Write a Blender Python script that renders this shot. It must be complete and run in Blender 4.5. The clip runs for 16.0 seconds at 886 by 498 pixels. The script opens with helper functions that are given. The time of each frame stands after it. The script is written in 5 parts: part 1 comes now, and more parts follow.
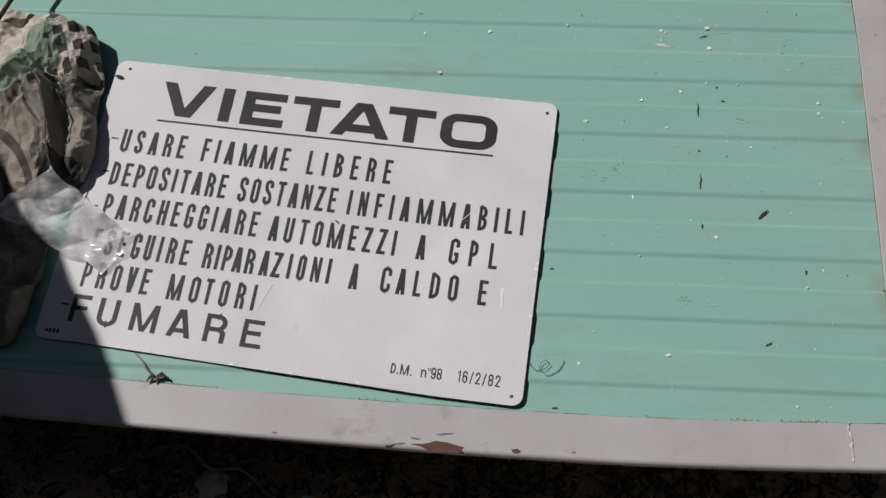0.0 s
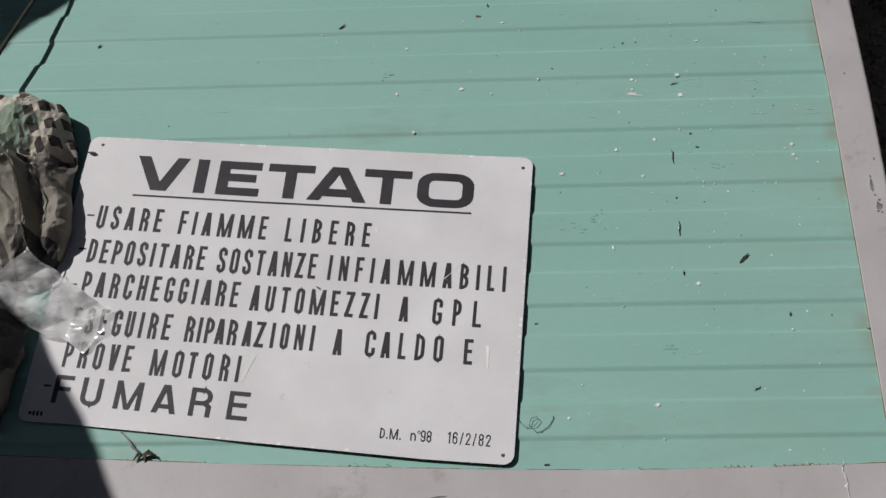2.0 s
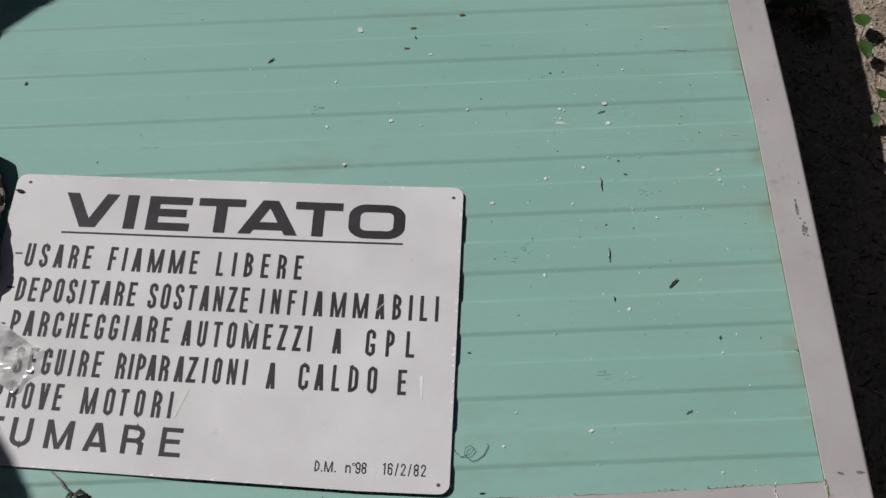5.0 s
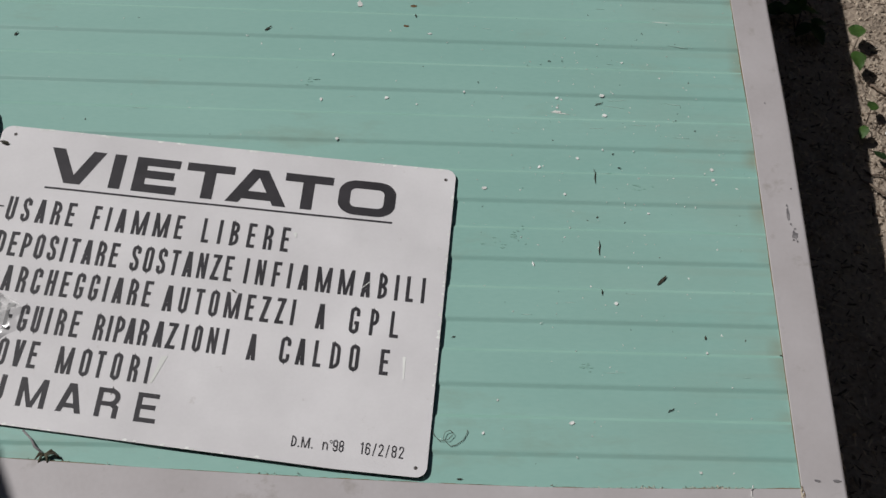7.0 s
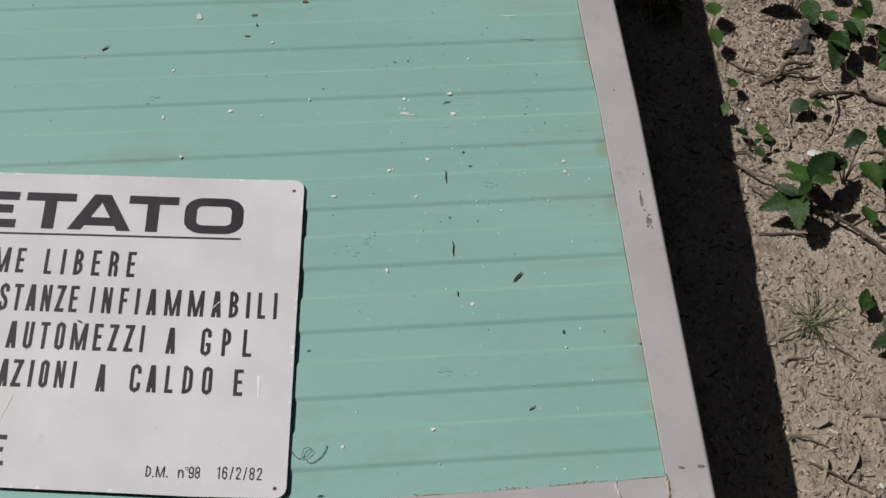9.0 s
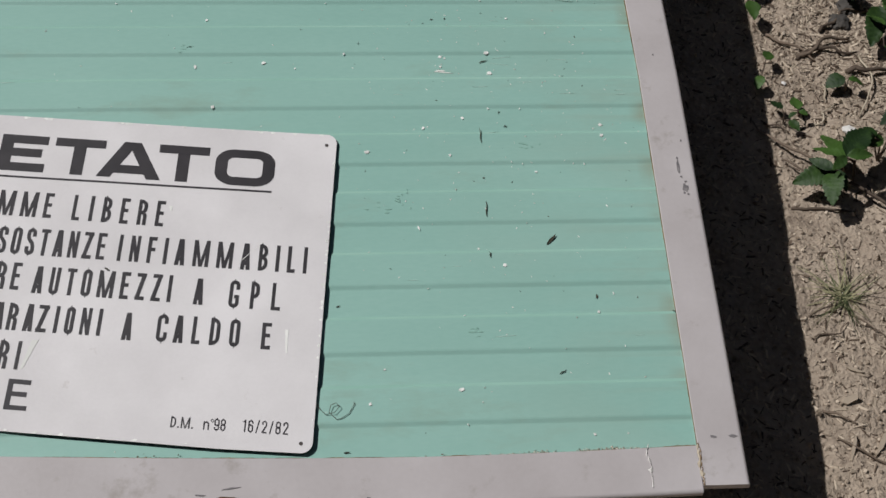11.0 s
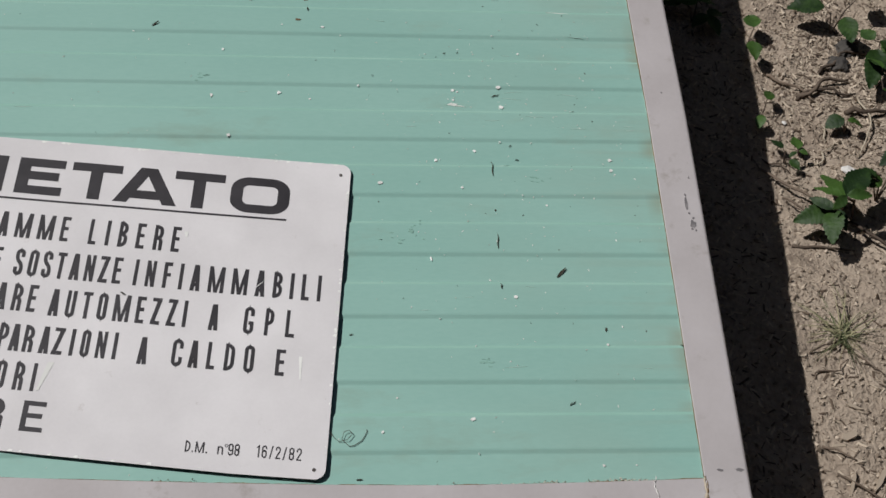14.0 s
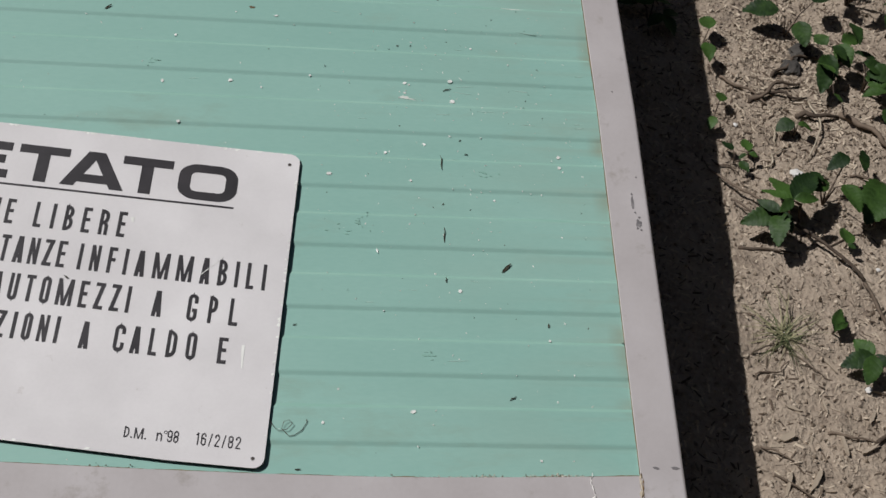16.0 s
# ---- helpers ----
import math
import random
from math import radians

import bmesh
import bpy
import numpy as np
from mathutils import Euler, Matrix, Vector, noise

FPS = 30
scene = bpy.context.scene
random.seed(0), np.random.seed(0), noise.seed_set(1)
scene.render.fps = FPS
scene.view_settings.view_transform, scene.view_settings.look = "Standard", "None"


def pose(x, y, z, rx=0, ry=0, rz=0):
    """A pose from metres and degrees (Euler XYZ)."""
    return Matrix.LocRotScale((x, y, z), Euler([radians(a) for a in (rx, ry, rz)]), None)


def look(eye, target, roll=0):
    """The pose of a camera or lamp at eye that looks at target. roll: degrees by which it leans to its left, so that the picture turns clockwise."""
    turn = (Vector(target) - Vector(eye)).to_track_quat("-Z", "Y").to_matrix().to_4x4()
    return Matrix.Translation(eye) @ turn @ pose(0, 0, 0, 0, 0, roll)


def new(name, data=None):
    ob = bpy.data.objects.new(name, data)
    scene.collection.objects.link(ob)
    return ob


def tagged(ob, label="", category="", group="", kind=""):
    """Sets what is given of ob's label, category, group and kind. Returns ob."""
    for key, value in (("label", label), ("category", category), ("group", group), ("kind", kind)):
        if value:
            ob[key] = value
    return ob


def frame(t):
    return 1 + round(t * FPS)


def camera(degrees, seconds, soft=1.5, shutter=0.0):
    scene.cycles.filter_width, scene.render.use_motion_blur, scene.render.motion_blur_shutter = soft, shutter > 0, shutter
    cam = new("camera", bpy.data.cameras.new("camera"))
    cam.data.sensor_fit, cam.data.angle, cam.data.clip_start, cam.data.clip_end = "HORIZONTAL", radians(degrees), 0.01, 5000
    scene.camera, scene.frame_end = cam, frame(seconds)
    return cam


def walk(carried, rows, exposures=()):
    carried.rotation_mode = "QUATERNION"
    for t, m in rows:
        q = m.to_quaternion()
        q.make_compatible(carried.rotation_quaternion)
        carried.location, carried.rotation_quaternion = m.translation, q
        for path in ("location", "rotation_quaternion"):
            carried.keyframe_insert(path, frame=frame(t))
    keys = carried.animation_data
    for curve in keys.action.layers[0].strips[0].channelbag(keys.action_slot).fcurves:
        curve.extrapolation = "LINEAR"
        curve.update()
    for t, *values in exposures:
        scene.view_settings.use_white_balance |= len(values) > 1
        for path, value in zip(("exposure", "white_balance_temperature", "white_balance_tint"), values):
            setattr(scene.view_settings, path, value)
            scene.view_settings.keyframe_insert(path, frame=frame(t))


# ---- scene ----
# Everything on the panel is laid out in the panel's own plane, which leans 7.4 degrees.
PANEL = pose(0, 0, 0.1835, 7.41, 0, 0)
cam = camera(35.5, 16.0, soft=1.5)
ROWS = [
    (0, (-0.362, -0.529, 1.254), (-0.482, 0.449, -0.486), -4.1),
    (0.5, (-0.388, -0.544, 1.251), (-0.571, 0.458, -0.47), -8.3),
    (1, (-0.387, -0.548, 1.259), (-0.598, 0.484, -0.442), -8.6),
    (1.5, (-0.349, -0.526, 1.251), (-0.48, 0.504, -0.459), -7.0),
    (2, (-0.363, -0.516, 1.255), (-0.456, 0.524, -0.451), -5.5),
    (2.5, (-0.365, -0.518, 1.256), (-0.439, 0.539, -0.44), -5.0),
    (3, (-0.355, -0.521, 1.256), (-0.406, 0.552, -0.431), -4.8),
    (3.2, (-0.351, -0.518, 1.26), (-0.403, 0.555, -0.428), -5.5),
    (5.3, (-0.354, -0.521, 1.255), (-0.354, 0.56, -0.428), -2.2),
    (5.5, (-0.343, -0.518, 1.258), (-0.333, 0.56, -0.427), -2.1),
    (6, (-0.327, -0.513, 1.251), (-0.248, 0.547, -0.443), 0.5),
    (6.5, (-0.362, -0.516, 1.249), (-0.28, 0.554, -0.439), 3.0),
    (7, (-0.392, -0.515, 1.241), (-0.33, 0.546, -0.453), 4.4),
    (7.5, (-0.383, -0.531, 1.245), (-0.341, 0.582, -0.416), 3.2),
    (8, (-0.359, -0.523, 1.239), (-0.275, 0.568, -0.435), 3.4),
    (8.5, (-0.344, -0.511, 1.236), (-0.235, 0.565, -0.446), 3.7),
    (9, (-0.307, -0.494, 1.232), (-0.147, 0.556, -0.463), 4.6),
    (9.5, (-0.268, -0.488, 1.218), (-0.038, 0.527, -0.489), 5.9),
    (10, (-0.3, -0.5, 1.193), (-0.102, 0.516, -0.518), 6.9),
    (10.2, (-0.336, -0.501, 1.194), (-0.19, 0.518, -0.521), 6.1),
    (12.3, (-0.325, -0.499, 1.209), (-0.134, 0.542, -0.489), 6.7),
    (12.5, (-0.314, -0.497, 1.202), (-0.105, 0.531, -0.501), 6.9),
    (13, (-0.322, -0.48, 1.179), (-0.043, 0.523, -0.529), 11.1),
    (13.5, (-0.373, -0.488, 1.207), (-0.194, 0.556, -0.489), 9.5),
    (14, (-0.374, -0.507, 1.215), (-0.186, 0.555, -0.47), 8.8),
    (14.5, (-0.383, -0.51, 1.188), (-0.201, 0.505, -0.526), 11.2),
    (15, (-0.381, -0.511, 1.184), (-0.202, 0.496, -0.535), 11.5),
    (15.5, (-0.38, -0.513, 1.21), (-0.202, 0.526, -0.49), 11.8),
    (16, (-0.357, -0.506, 1.225), (-0.116, 0.538, -0.463), 12.9),
]
walk(cam, [(t, PANEL @ look(eye, target, roll)) for t, eye, target, roll in ROWS],
     [(0.0, -0.72), (6.0, -0.80), (8.0, -0.76), (9.5, -0.64), (13.0, -0.61), (16.0, -0.63)])

# ---- light ----
SUN_WAY = Vector((0.765, -0.178, -1.03)).normalized()
world = bpy.data.worlds.new("sky")
scene.world = world
world.use_nodes = True
sky = world.node_tree.nodes.new("ShaderNodeTexSky")
sky.sky_type, sky.sun_disc = "NISHITA", False
sky.sun_elevation = math.asin(-SUN_WAY.z)
sky.sun_rotation = math.atan2(-SUN_WAY.x, -SUN_WAY.y)
sky.ozone_density = 3.0
back = world.node_tree.nodes["Background"]
back.inputs["Strength"].default_value = 0.045
world.node_tree.links.new(sky.outputs["Color"], back.inputs["Color"])
sun = new("sun", bpy.data.lights.new("sun", "SUN"))
sun.data.energy, sun.data.angle, sun.data.color = 5.0, radians(0.53), (1.0, 0.985, 0.98)
sun.matrix_world = look(Vector((0, 0, 6)) - SUN_WAY * 3, Vector((0, 0, 6)))


# ---- materials ----
def material(name, low, high, scale=8.0, rough=0.6, metal=0.0, bump=0.0, fine=120.0, spread=0.25, grime=None, grime_at=0.62, grime_scale=14.0,
             island=0.0, per_object=0.0, stretch=(1, 1, 1), clear=0.0, gloss=0.5):
    """Two-scale surface: broad blotches between two colours, fine grain, optional grime patches, bump from the grain."""
    m = bpy.data.materials.new(name)
    m.use_nodes = True
    nt = m.node_tree
    bsdf = nt.nodes["Principled BSDF"]
    add, link = nt.nodes.new, nt.links.new
    coord = add("ShaderNodeTexCoord")
    mapping = add("ShaderNodeMapping")
    mapping.inputs["Scale"].default_value = stretch
    link(coord.outputs["Object"], mapping.inputs["Vector"])
    broad, grain = add("ShaderNodeTexNoise"), add("ShaderNodeTexNoise")
    broad.inputs["Scale"].default_value, broad.inputs["Detail"].default_value = scale, 5
    grain.inputs["Scale"].default_value, grain.inputs["Detail"].default_value = fine, 4
    link(mapping.outputs["Vector"], broad.inputs["Vector"])
    link(mapping.outputs["Vector"], grain.inputs["Vector"])
    both = add("ShaderNodeMix")
    both.inputs[0].default_value = spread
    link(broad.outputs["Fac"], both.inputs[2])
    link(grain.outputs["Fac"], both.inputs[3])
    fac = both.outputs[0]
    if island or per_object:
        src = add("ShaderNodeNewGeometry").outputs["Random Per Island"] if island else add("ShaderNodeObjectInfo").outputs["Random"]
        more = add("ShaderNodeMix")
        more.inputs[0].default_value = island or per_object
        link(fac, more.inputs[2])
        link(src, more.inputs[3])
        fac = more.outputs[0]
    ramp = add("ShaderNodeValToRGB")
    ramp.color_ramp.elements[0].position, ramp.color_ramp.elements[1].position = 0.3, 0.7
    ramp.color_ramp.elements[0].color, ramp.color_ramp.elements[1].color = (*low, 1), (*high, 1)
    link(fac, ramp.inputs["Fac"])
    colour = ramp.outputs["Color"]
    if grime:
        stain, cut = add("ShaderNodeTexNoise"), add("ShaderNodeValToRGB")
        stain.inputs["Scale"].default_value, stain.inputs["Detail"].default_value = grime_scale, 9
        stain.inputs["Roughness"].default_value = 0.7
        link(mapping.outputs["Vector"], stain.inputs["Vector"])
        cut.color_ramp.elements[0].position, cut.color_ramp.elements[1].position = grime_at, min(1, grime_at + 0.12)
        link(stain.outputs["Fac"], cut.inputs["Fac"])
        mix = add("ShaderNodeMix")
        mix.data_type = "RGBA"
        link(cut.outputs["Color"], mix.inputs[0])
        link(colour, mix.inputs[6])
        mix.inputs[7].default_value = (*grime, 1)
        colour = mix.outputs[2]
    link(colour, bsdf.inputs["Base Color"])
    bsdf.inputs["Roughness"].default_value, bsdf.inputs["Metallic"].default_value = rough, metal
    bsdf.inputs["Specular IOR Level"].default_value = gloss
    if clear:
        bsdf.inputs["Transmission Weight"].default_value = clear
    if bump:
        b = add("ShaderNodeBump")
        b.inputs["Strength"].default_value, b.inputs["Distance"].default_value = bump, 0.006 if bump > 0.85 else 0.002
        link(grain.outputs["Fac"], b.inputs["Height"])
        link(b.outputs["Normal"], bsdf.inputs["Normal"])
    return m


M_WORN_LIT = material("worn_sunlit_enamel", (0.275, 0.49, 0.41), (0.345, 0.56, 0.475), 30, 0.45, bump=0.1, stretch=(0.2, 1, 1))
M_GREEN = material("green_enamel", (0.259, 0.465, 0.402), (0.328, 0.54, 0.471), 6, 0.36, bump=0.06, fine=300, grime=(0.285, 0.435, 0.365), grime_at=0.56, grime_scale=9, stretch=(0.35, 1, 1))


M_PALE_GREEN = material("rubbed_enamel", (0.42, 0.58, 0.51), (0.52, 0.66, 0.59), 60, 0.6)


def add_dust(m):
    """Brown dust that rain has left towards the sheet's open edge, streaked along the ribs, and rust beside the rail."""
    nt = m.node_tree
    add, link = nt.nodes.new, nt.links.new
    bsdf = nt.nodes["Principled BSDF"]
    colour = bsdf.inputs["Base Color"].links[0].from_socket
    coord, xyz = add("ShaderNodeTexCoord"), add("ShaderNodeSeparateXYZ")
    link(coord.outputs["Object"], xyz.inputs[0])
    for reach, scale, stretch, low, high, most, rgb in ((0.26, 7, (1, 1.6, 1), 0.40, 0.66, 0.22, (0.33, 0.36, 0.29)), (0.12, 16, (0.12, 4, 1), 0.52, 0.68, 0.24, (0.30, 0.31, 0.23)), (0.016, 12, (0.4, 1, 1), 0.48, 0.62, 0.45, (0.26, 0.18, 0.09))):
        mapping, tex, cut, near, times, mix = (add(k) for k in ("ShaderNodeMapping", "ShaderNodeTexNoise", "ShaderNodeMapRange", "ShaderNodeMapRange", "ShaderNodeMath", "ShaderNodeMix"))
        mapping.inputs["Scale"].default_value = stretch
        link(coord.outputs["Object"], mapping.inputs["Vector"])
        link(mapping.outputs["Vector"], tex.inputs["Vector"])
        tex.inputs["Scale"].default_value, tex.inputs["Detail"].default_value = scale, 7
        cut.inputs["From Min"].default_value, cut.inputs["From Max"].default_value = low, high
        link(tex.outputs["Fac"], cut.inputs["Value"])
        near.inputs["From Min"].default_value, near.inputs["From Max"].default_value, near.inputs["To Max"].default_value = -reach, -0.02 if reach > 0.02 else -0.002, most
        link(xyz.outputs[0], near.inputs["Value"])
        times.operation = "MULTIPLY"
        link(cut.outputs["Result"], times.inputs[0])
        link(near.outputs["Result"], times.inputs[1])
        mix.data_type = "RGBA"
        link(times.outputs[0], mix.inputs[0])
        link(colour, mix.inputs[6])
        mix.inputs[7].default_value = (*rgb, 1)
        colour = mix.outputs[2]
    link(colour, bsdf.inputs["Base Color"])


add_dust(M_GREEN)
M_RAIL = material("grey_paint", (0.43, 0.395, 0.39), (0.545, 0.51, 0.51), 9, 0.42, bump=0.06, fine=200, spread=0.15, grime=(0.37, 0.335, 0.315), grime_at=0.57, grime_scale=22)
M_RUST = material("rust", (0.075, 0.05, 0.03), (0.24, 0.14, 0.06), 60, 0.9, bump=0.4)
M_STAIN = material("rust_stain", (0.06, 0.05, 0.028), (0.27, 0.18, 0.07), 40, 0.9, bump=0.2)
M_PRIMER = material("brown_primer", (0.10, 0.045, 0.03), (0.17, 0.085, 0.055), 60, 0.85, bump=0.3)
M_GRIT = material("grit", (0.13, 0.12, 0.085), (0.62, 0.58, 0.48), 200, 0.95, island=0.7)
M_SCUFF = material("scuff", (0.10, 0.095, 0.10), (0.28, 0.26, 0.26), 90, 0.8)
M_SIGN = material("white_enamel", (0.66, 0.635, 0.635), (0.815, 0.79, 0.79), 9, 0.36, bump=0.06, fine=260, spread=0.12, grime=(0.50, 0.46, 0.43), grime_at=0.64, grime_scale=30)
M_SIGN_EDGE = material("worn_steel", (0.05, 0.045, 0.045), (0.13, 0.11, 0.10), 60, 0.6, metal=0.5)
M_INK = material("black_print", (0.012, 0.010, 0.013), (0.034, 0.029, 0.034), 40, 0.55, bump=0.03)
M_SOIL = material("sandy_soil", (0.262, 0.205, 0.154), (0.492, 0.402, 0.314), 13, 0.95, bump=1.0, fine=170, spread=0.5, grime=(0.185, 0.142, 0.108), grime_at=0.56, grime_scale=30)
M_CHIP = material("wood_litter", (0.105, 0.074, 0.051), (0.57, 0.475, 0.365), 40, 0.9, bump=0.3, island=0.75)
M_TWIG = material("twig_bark", (0.06, 0.042, 0.03), (0.20, 0.15, 0.11), 60, 0.9, bump=0.5, per_object=0.4)
M_PALE = material("dry_stalk", (0.36, 0.30, 0.22), (0.55, 0.48, 0.37), 60, 0.9, bump=0.3)
M_DARKBIT = material("dry_plant_bit", (0.03, 0.028, 0.018), (0.09, 0.08, 0.05), 90, 0.9, per_object=0.4)
M_FLAKE = material("paint_flake", (0.72, 0.72, 0.68), (0.9, 0.9, 0.86), 90, 0.6, per_object=0.5)
M_SPECK = material("pale_specks", (0.55, 0.58, 0.52), (0.85, 0.85, 0.80), 90, 0.7, island=0.6)
M_DARKSPECK = material("dark_specks", (0.04, 0.045, 0.035), (0.13, 0.13, 0.10), 90, 0.9, island=0.6)
M_SHELL = material("white_stone", (0.6, 0.58, 0.54), (0.85, 0.83, 0.8), 60, 0.7)
M_LEAF = material("green_leaf", (0.011, 0.028, 0.007), (0.050, 0.105, 0.020), 60, 0.58, bump=0.35, per_object=0.45, gloss=0.3)


def add_veins(m):
    """Side veins that slant forward from the midrib, as relief."""
    nt = m.node_tree
    add, link = nt.nodes.new, nt.links.new
    xyz = add("ShaderNodeSeparateXYZ")
    link(add("ShaderNodeTexCoord").outputs["Object"], xyz.inputs[0])

    def calc(op, a, b=0.0):
        nd = add("ShaderNodeMath")
        nd.operation = op
        for k, v in enumerate((a, b)):
            if isinstance(v, (int, float)):
                nd.inputs[k].default_value = v
            else:
                link(v, nd.inputs[k])
        return nd.outputs[0]

    slant = calc("SUBTRACT", xyz.outputs[0], calc("MULTIPLY", calc("ABSOLUTE", xyz.outputs[1]), 0.75))
    groove = calc("POWER", calc("ABSOLUTE", calc("SINE", calc("MULTIPLY", slant, 430.0))), 0.35)
    old = next(n for n in nt.nodes if n.type == "BUMP")
    bump = add("ShaderNodeBump")
    bump.inputs["Strength"].default_value, bump.inputs["Distance"].default_value = 0.35, 0.0008
    link(groove, bump.inputs["Height"])
    link(old.outputs["Normal"], bump.inputs["Normal"])
    link(bump.outputs["Normal"], nt.nodes["Principled BSDF"].inputs["Normal"])


add_veins(M_LEAF)
M_GRASS = material("dry_grass", (0.06, 0.08, 0.03), (0.29, 0.27, 0.15), 30, 0.8, island=0.8)
M_WALL = material("shade_wall_plaster", (0.28, 0.26, 0.23), (0.40, 0.37, 0.33), 6, 0.95, bump=0.5)
M_WOOD = material("bearer_wood", (0.10, 0.075, 0.05), (0.20, 0.15, 0.10), 12, 0.9, bump=0.4)
M_CARD = material("dusty_card", (0.21, 0.188, 0.16), (0.33, 0.295, 0.25), 10, 0.9, bump=0.2)
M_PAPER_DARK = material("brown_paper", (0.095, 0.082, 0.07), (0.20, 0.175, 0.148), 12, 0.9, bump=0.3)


# ---- mesh helpers ----
def mesh_of(name, verts, faces, mat, smooth=False):
    me = bpy.data.meshes.new(name)
    me.from_pydata([tuple(v) for v in verts], [], faces)
    me.materials.append(mat)
    if smooth:
        me.polygons.foreach_set("use_smooth", [True] * len(me.polygons))
    me.update()
    return me


def part(name, bm, mat, parent, label="", smooth=False):
    me = bpy.data.meshes.new(name)
    bm.to_mesh(me)
    bm.free()
    me.materials.append(mat)
    if smooth:
        me.polygons.foreach_set("use_smooth", [True] * len(me.polygons))
    ob = new(name, me)
    ob.parent = parent
    return tagged(ob, label)


def thing(name, m, label, category, group="", kind=""):
    ob = new(name)
    ob.matrix_world = m
    ob.empty_display_size = 0.05
    return tagged(ob, label, category, group, kind)


def solid(name, m, me, label, category, group="", kind=""):
    ob = new(name, me)
    ob.matrix_world = m
    return tagged(ob, label, category, group, kind)


def box(lo, hi, bevel=0.0, segments=2):
    bm = bmesh.new()
    bmesh.ops.create_cube(bm, size=1)
    for v in bm.verts:
        v.co = Vector([(a + b) / 2 + c * (b - a) for a, b, c in zip(lo, hi, v.co)])
    if bevel:
        bmesh.ops.bevel(bm, geom=bm.edges[:], offset=bevel, segments=segments, affect="EDGES", profile=0.5)
    return bm


def tube(points, radii, sides=6):
    """Verts and faces of a tapered tube along points."""
    pts = [Vector(p) for p in points]
    verts, faces = [], []
    for i, p in enumerate(pts):
        way = (pts[min(i + 1, len(pts) - 1)] - pts[max(i - 1, 0)]).normalized()
        a = way.cross(Vector((0.31, 0.17, 0.93))).normalized()
        b = way.cross(a)
        r = radii[i] if isinstance(radii, (list, tuple)) else radii
        for k in range(sides):
            t = 2 * math.pi * k / sides
            verts.append(p + r * (math.cos(t) * a + math.sin(t) * b))
    for i in range(len(pts) - 1):
        for k in range(sides):
            j = (k + 1) % sides
            faces.append((i * sides + k, i * sides + j, (i + 1) * sides + j, (i + 1) * sides + k))
    faces.append(tuple(range(sides))[::-1])
    faces.append(tuple((len(pts) - 1) * sides + k for k in range(sides)))
    return verts, faces


def wander(a, b, n=8, sway=0.01, seed=0, lift=0.0):
    """A crooked line from a to b."""
    a, b = Vector(a), Vector(b)
    out = []
    for i in range(n + 1):
        s = i / n
        p = a.lerp(b, s)
        e = math.sin(math.pi * s)
        out.append(p + Vector((noise.noise((seed * 7.3, s * 3, 0)) * sway, noise.noise((seed * 3.1, s * 3, 5)) * sway, lift * e + 0.3 * abs(noise.noise((seed, s * 4, 9))) * sway)))
    return out


def chip_mesh(name, size, long, thick, mat, seed, sides=7, curl=0.0):
    """A thin irregular flake lying on z = 0, slightly curled."""
    rnd = random.Random(seed)
    ring = []
    for k in range(sides):
        t = 2 * math.pi * k / sides
        r = size * rnd.uniform(0.6, 1.1)
        ring.append((r * math.cos(t) * long, r * math.sin(t)))
    lift = [curl * (x * x + y * y) / max(size * long, 1e-6) for x, y in ring]
    verts = [(x, y, z) for (x, y), z in zip(ring, lift)] + [(x * 0.93, y * 0.93, z + thick) for (x, y), z in zip(ring, lift)]
    faces = [tuple(range(sides))[::-1], tuple(range(sides, 2 * sides))]
    faces += [(k, (k + 1) % sides, sides + (k + 1) % sides, sides + k) for k in range(sides)]
    return mesh_of(name, verts, faces, mat)


def on_panel(x, y, z=0.0, turn=0.0):
    return PANEL @ pose(x, y, z, 0, 0, turn)


# ---- ground ----
def height(x, y):
    near = 1.0 if -1.5 < x < 1.5 and -1.0 < y < 2.0 else 0.0
    h = 0.012 * noise.noise((x * 3.1, y * 3.1, 0.3))
    if near:
        h += 0.006 * noise.noise((x * 11, y * 11, 1.7)) + 0.0045 * noise.noise((x * 34, y * 34, 4.1)) + 0.0030 * noise.noise((x * 80, y * 80, 2.2))
        h += 0.004 * max(0.0, noise.noise((x * 22, y * 22, 8.1)) - 0.15)
    return h


def build_ground():
    far = [60, 30, 14, 7, 4, 2.5]
    xs = [-v for v in far] + [-1.4 + 0.1 * k for k in range(15)] + [0.06 + 0.006 * k for k in range(118)] + [0.8, 0.95, 1.2, 1.5] + far[::-1]
    ys = [-v for v in far] + [-1.0 + 0.08 * k for k in range(11)] + [-0.16 + 0.007 * k for k in range(175)] + [1.1, 1.2, 1.35, 1.55, 1.8] + far[::-1]
    xs, ys = sorted(set(round(v, 4) for v in xs)), sorted(set(round(v, 4) for v in ys))
    verts = [(x, y, height(x, y)) for y in ys for x in xs]
    n = len(xs)
    faces = [(j * n + i, j * n + i + 1, (j + 1) * n + i + 1, (j + 1) * n + i) for j in range(len(ys) - 1) for i in range(n - 1)]
    solid("ground", Matrix(), mesh_of("ground", verts, faces, M_SOIL, True), "pale sandy soil strewn with wood litter", "ground", kind="structure")


build_ground()


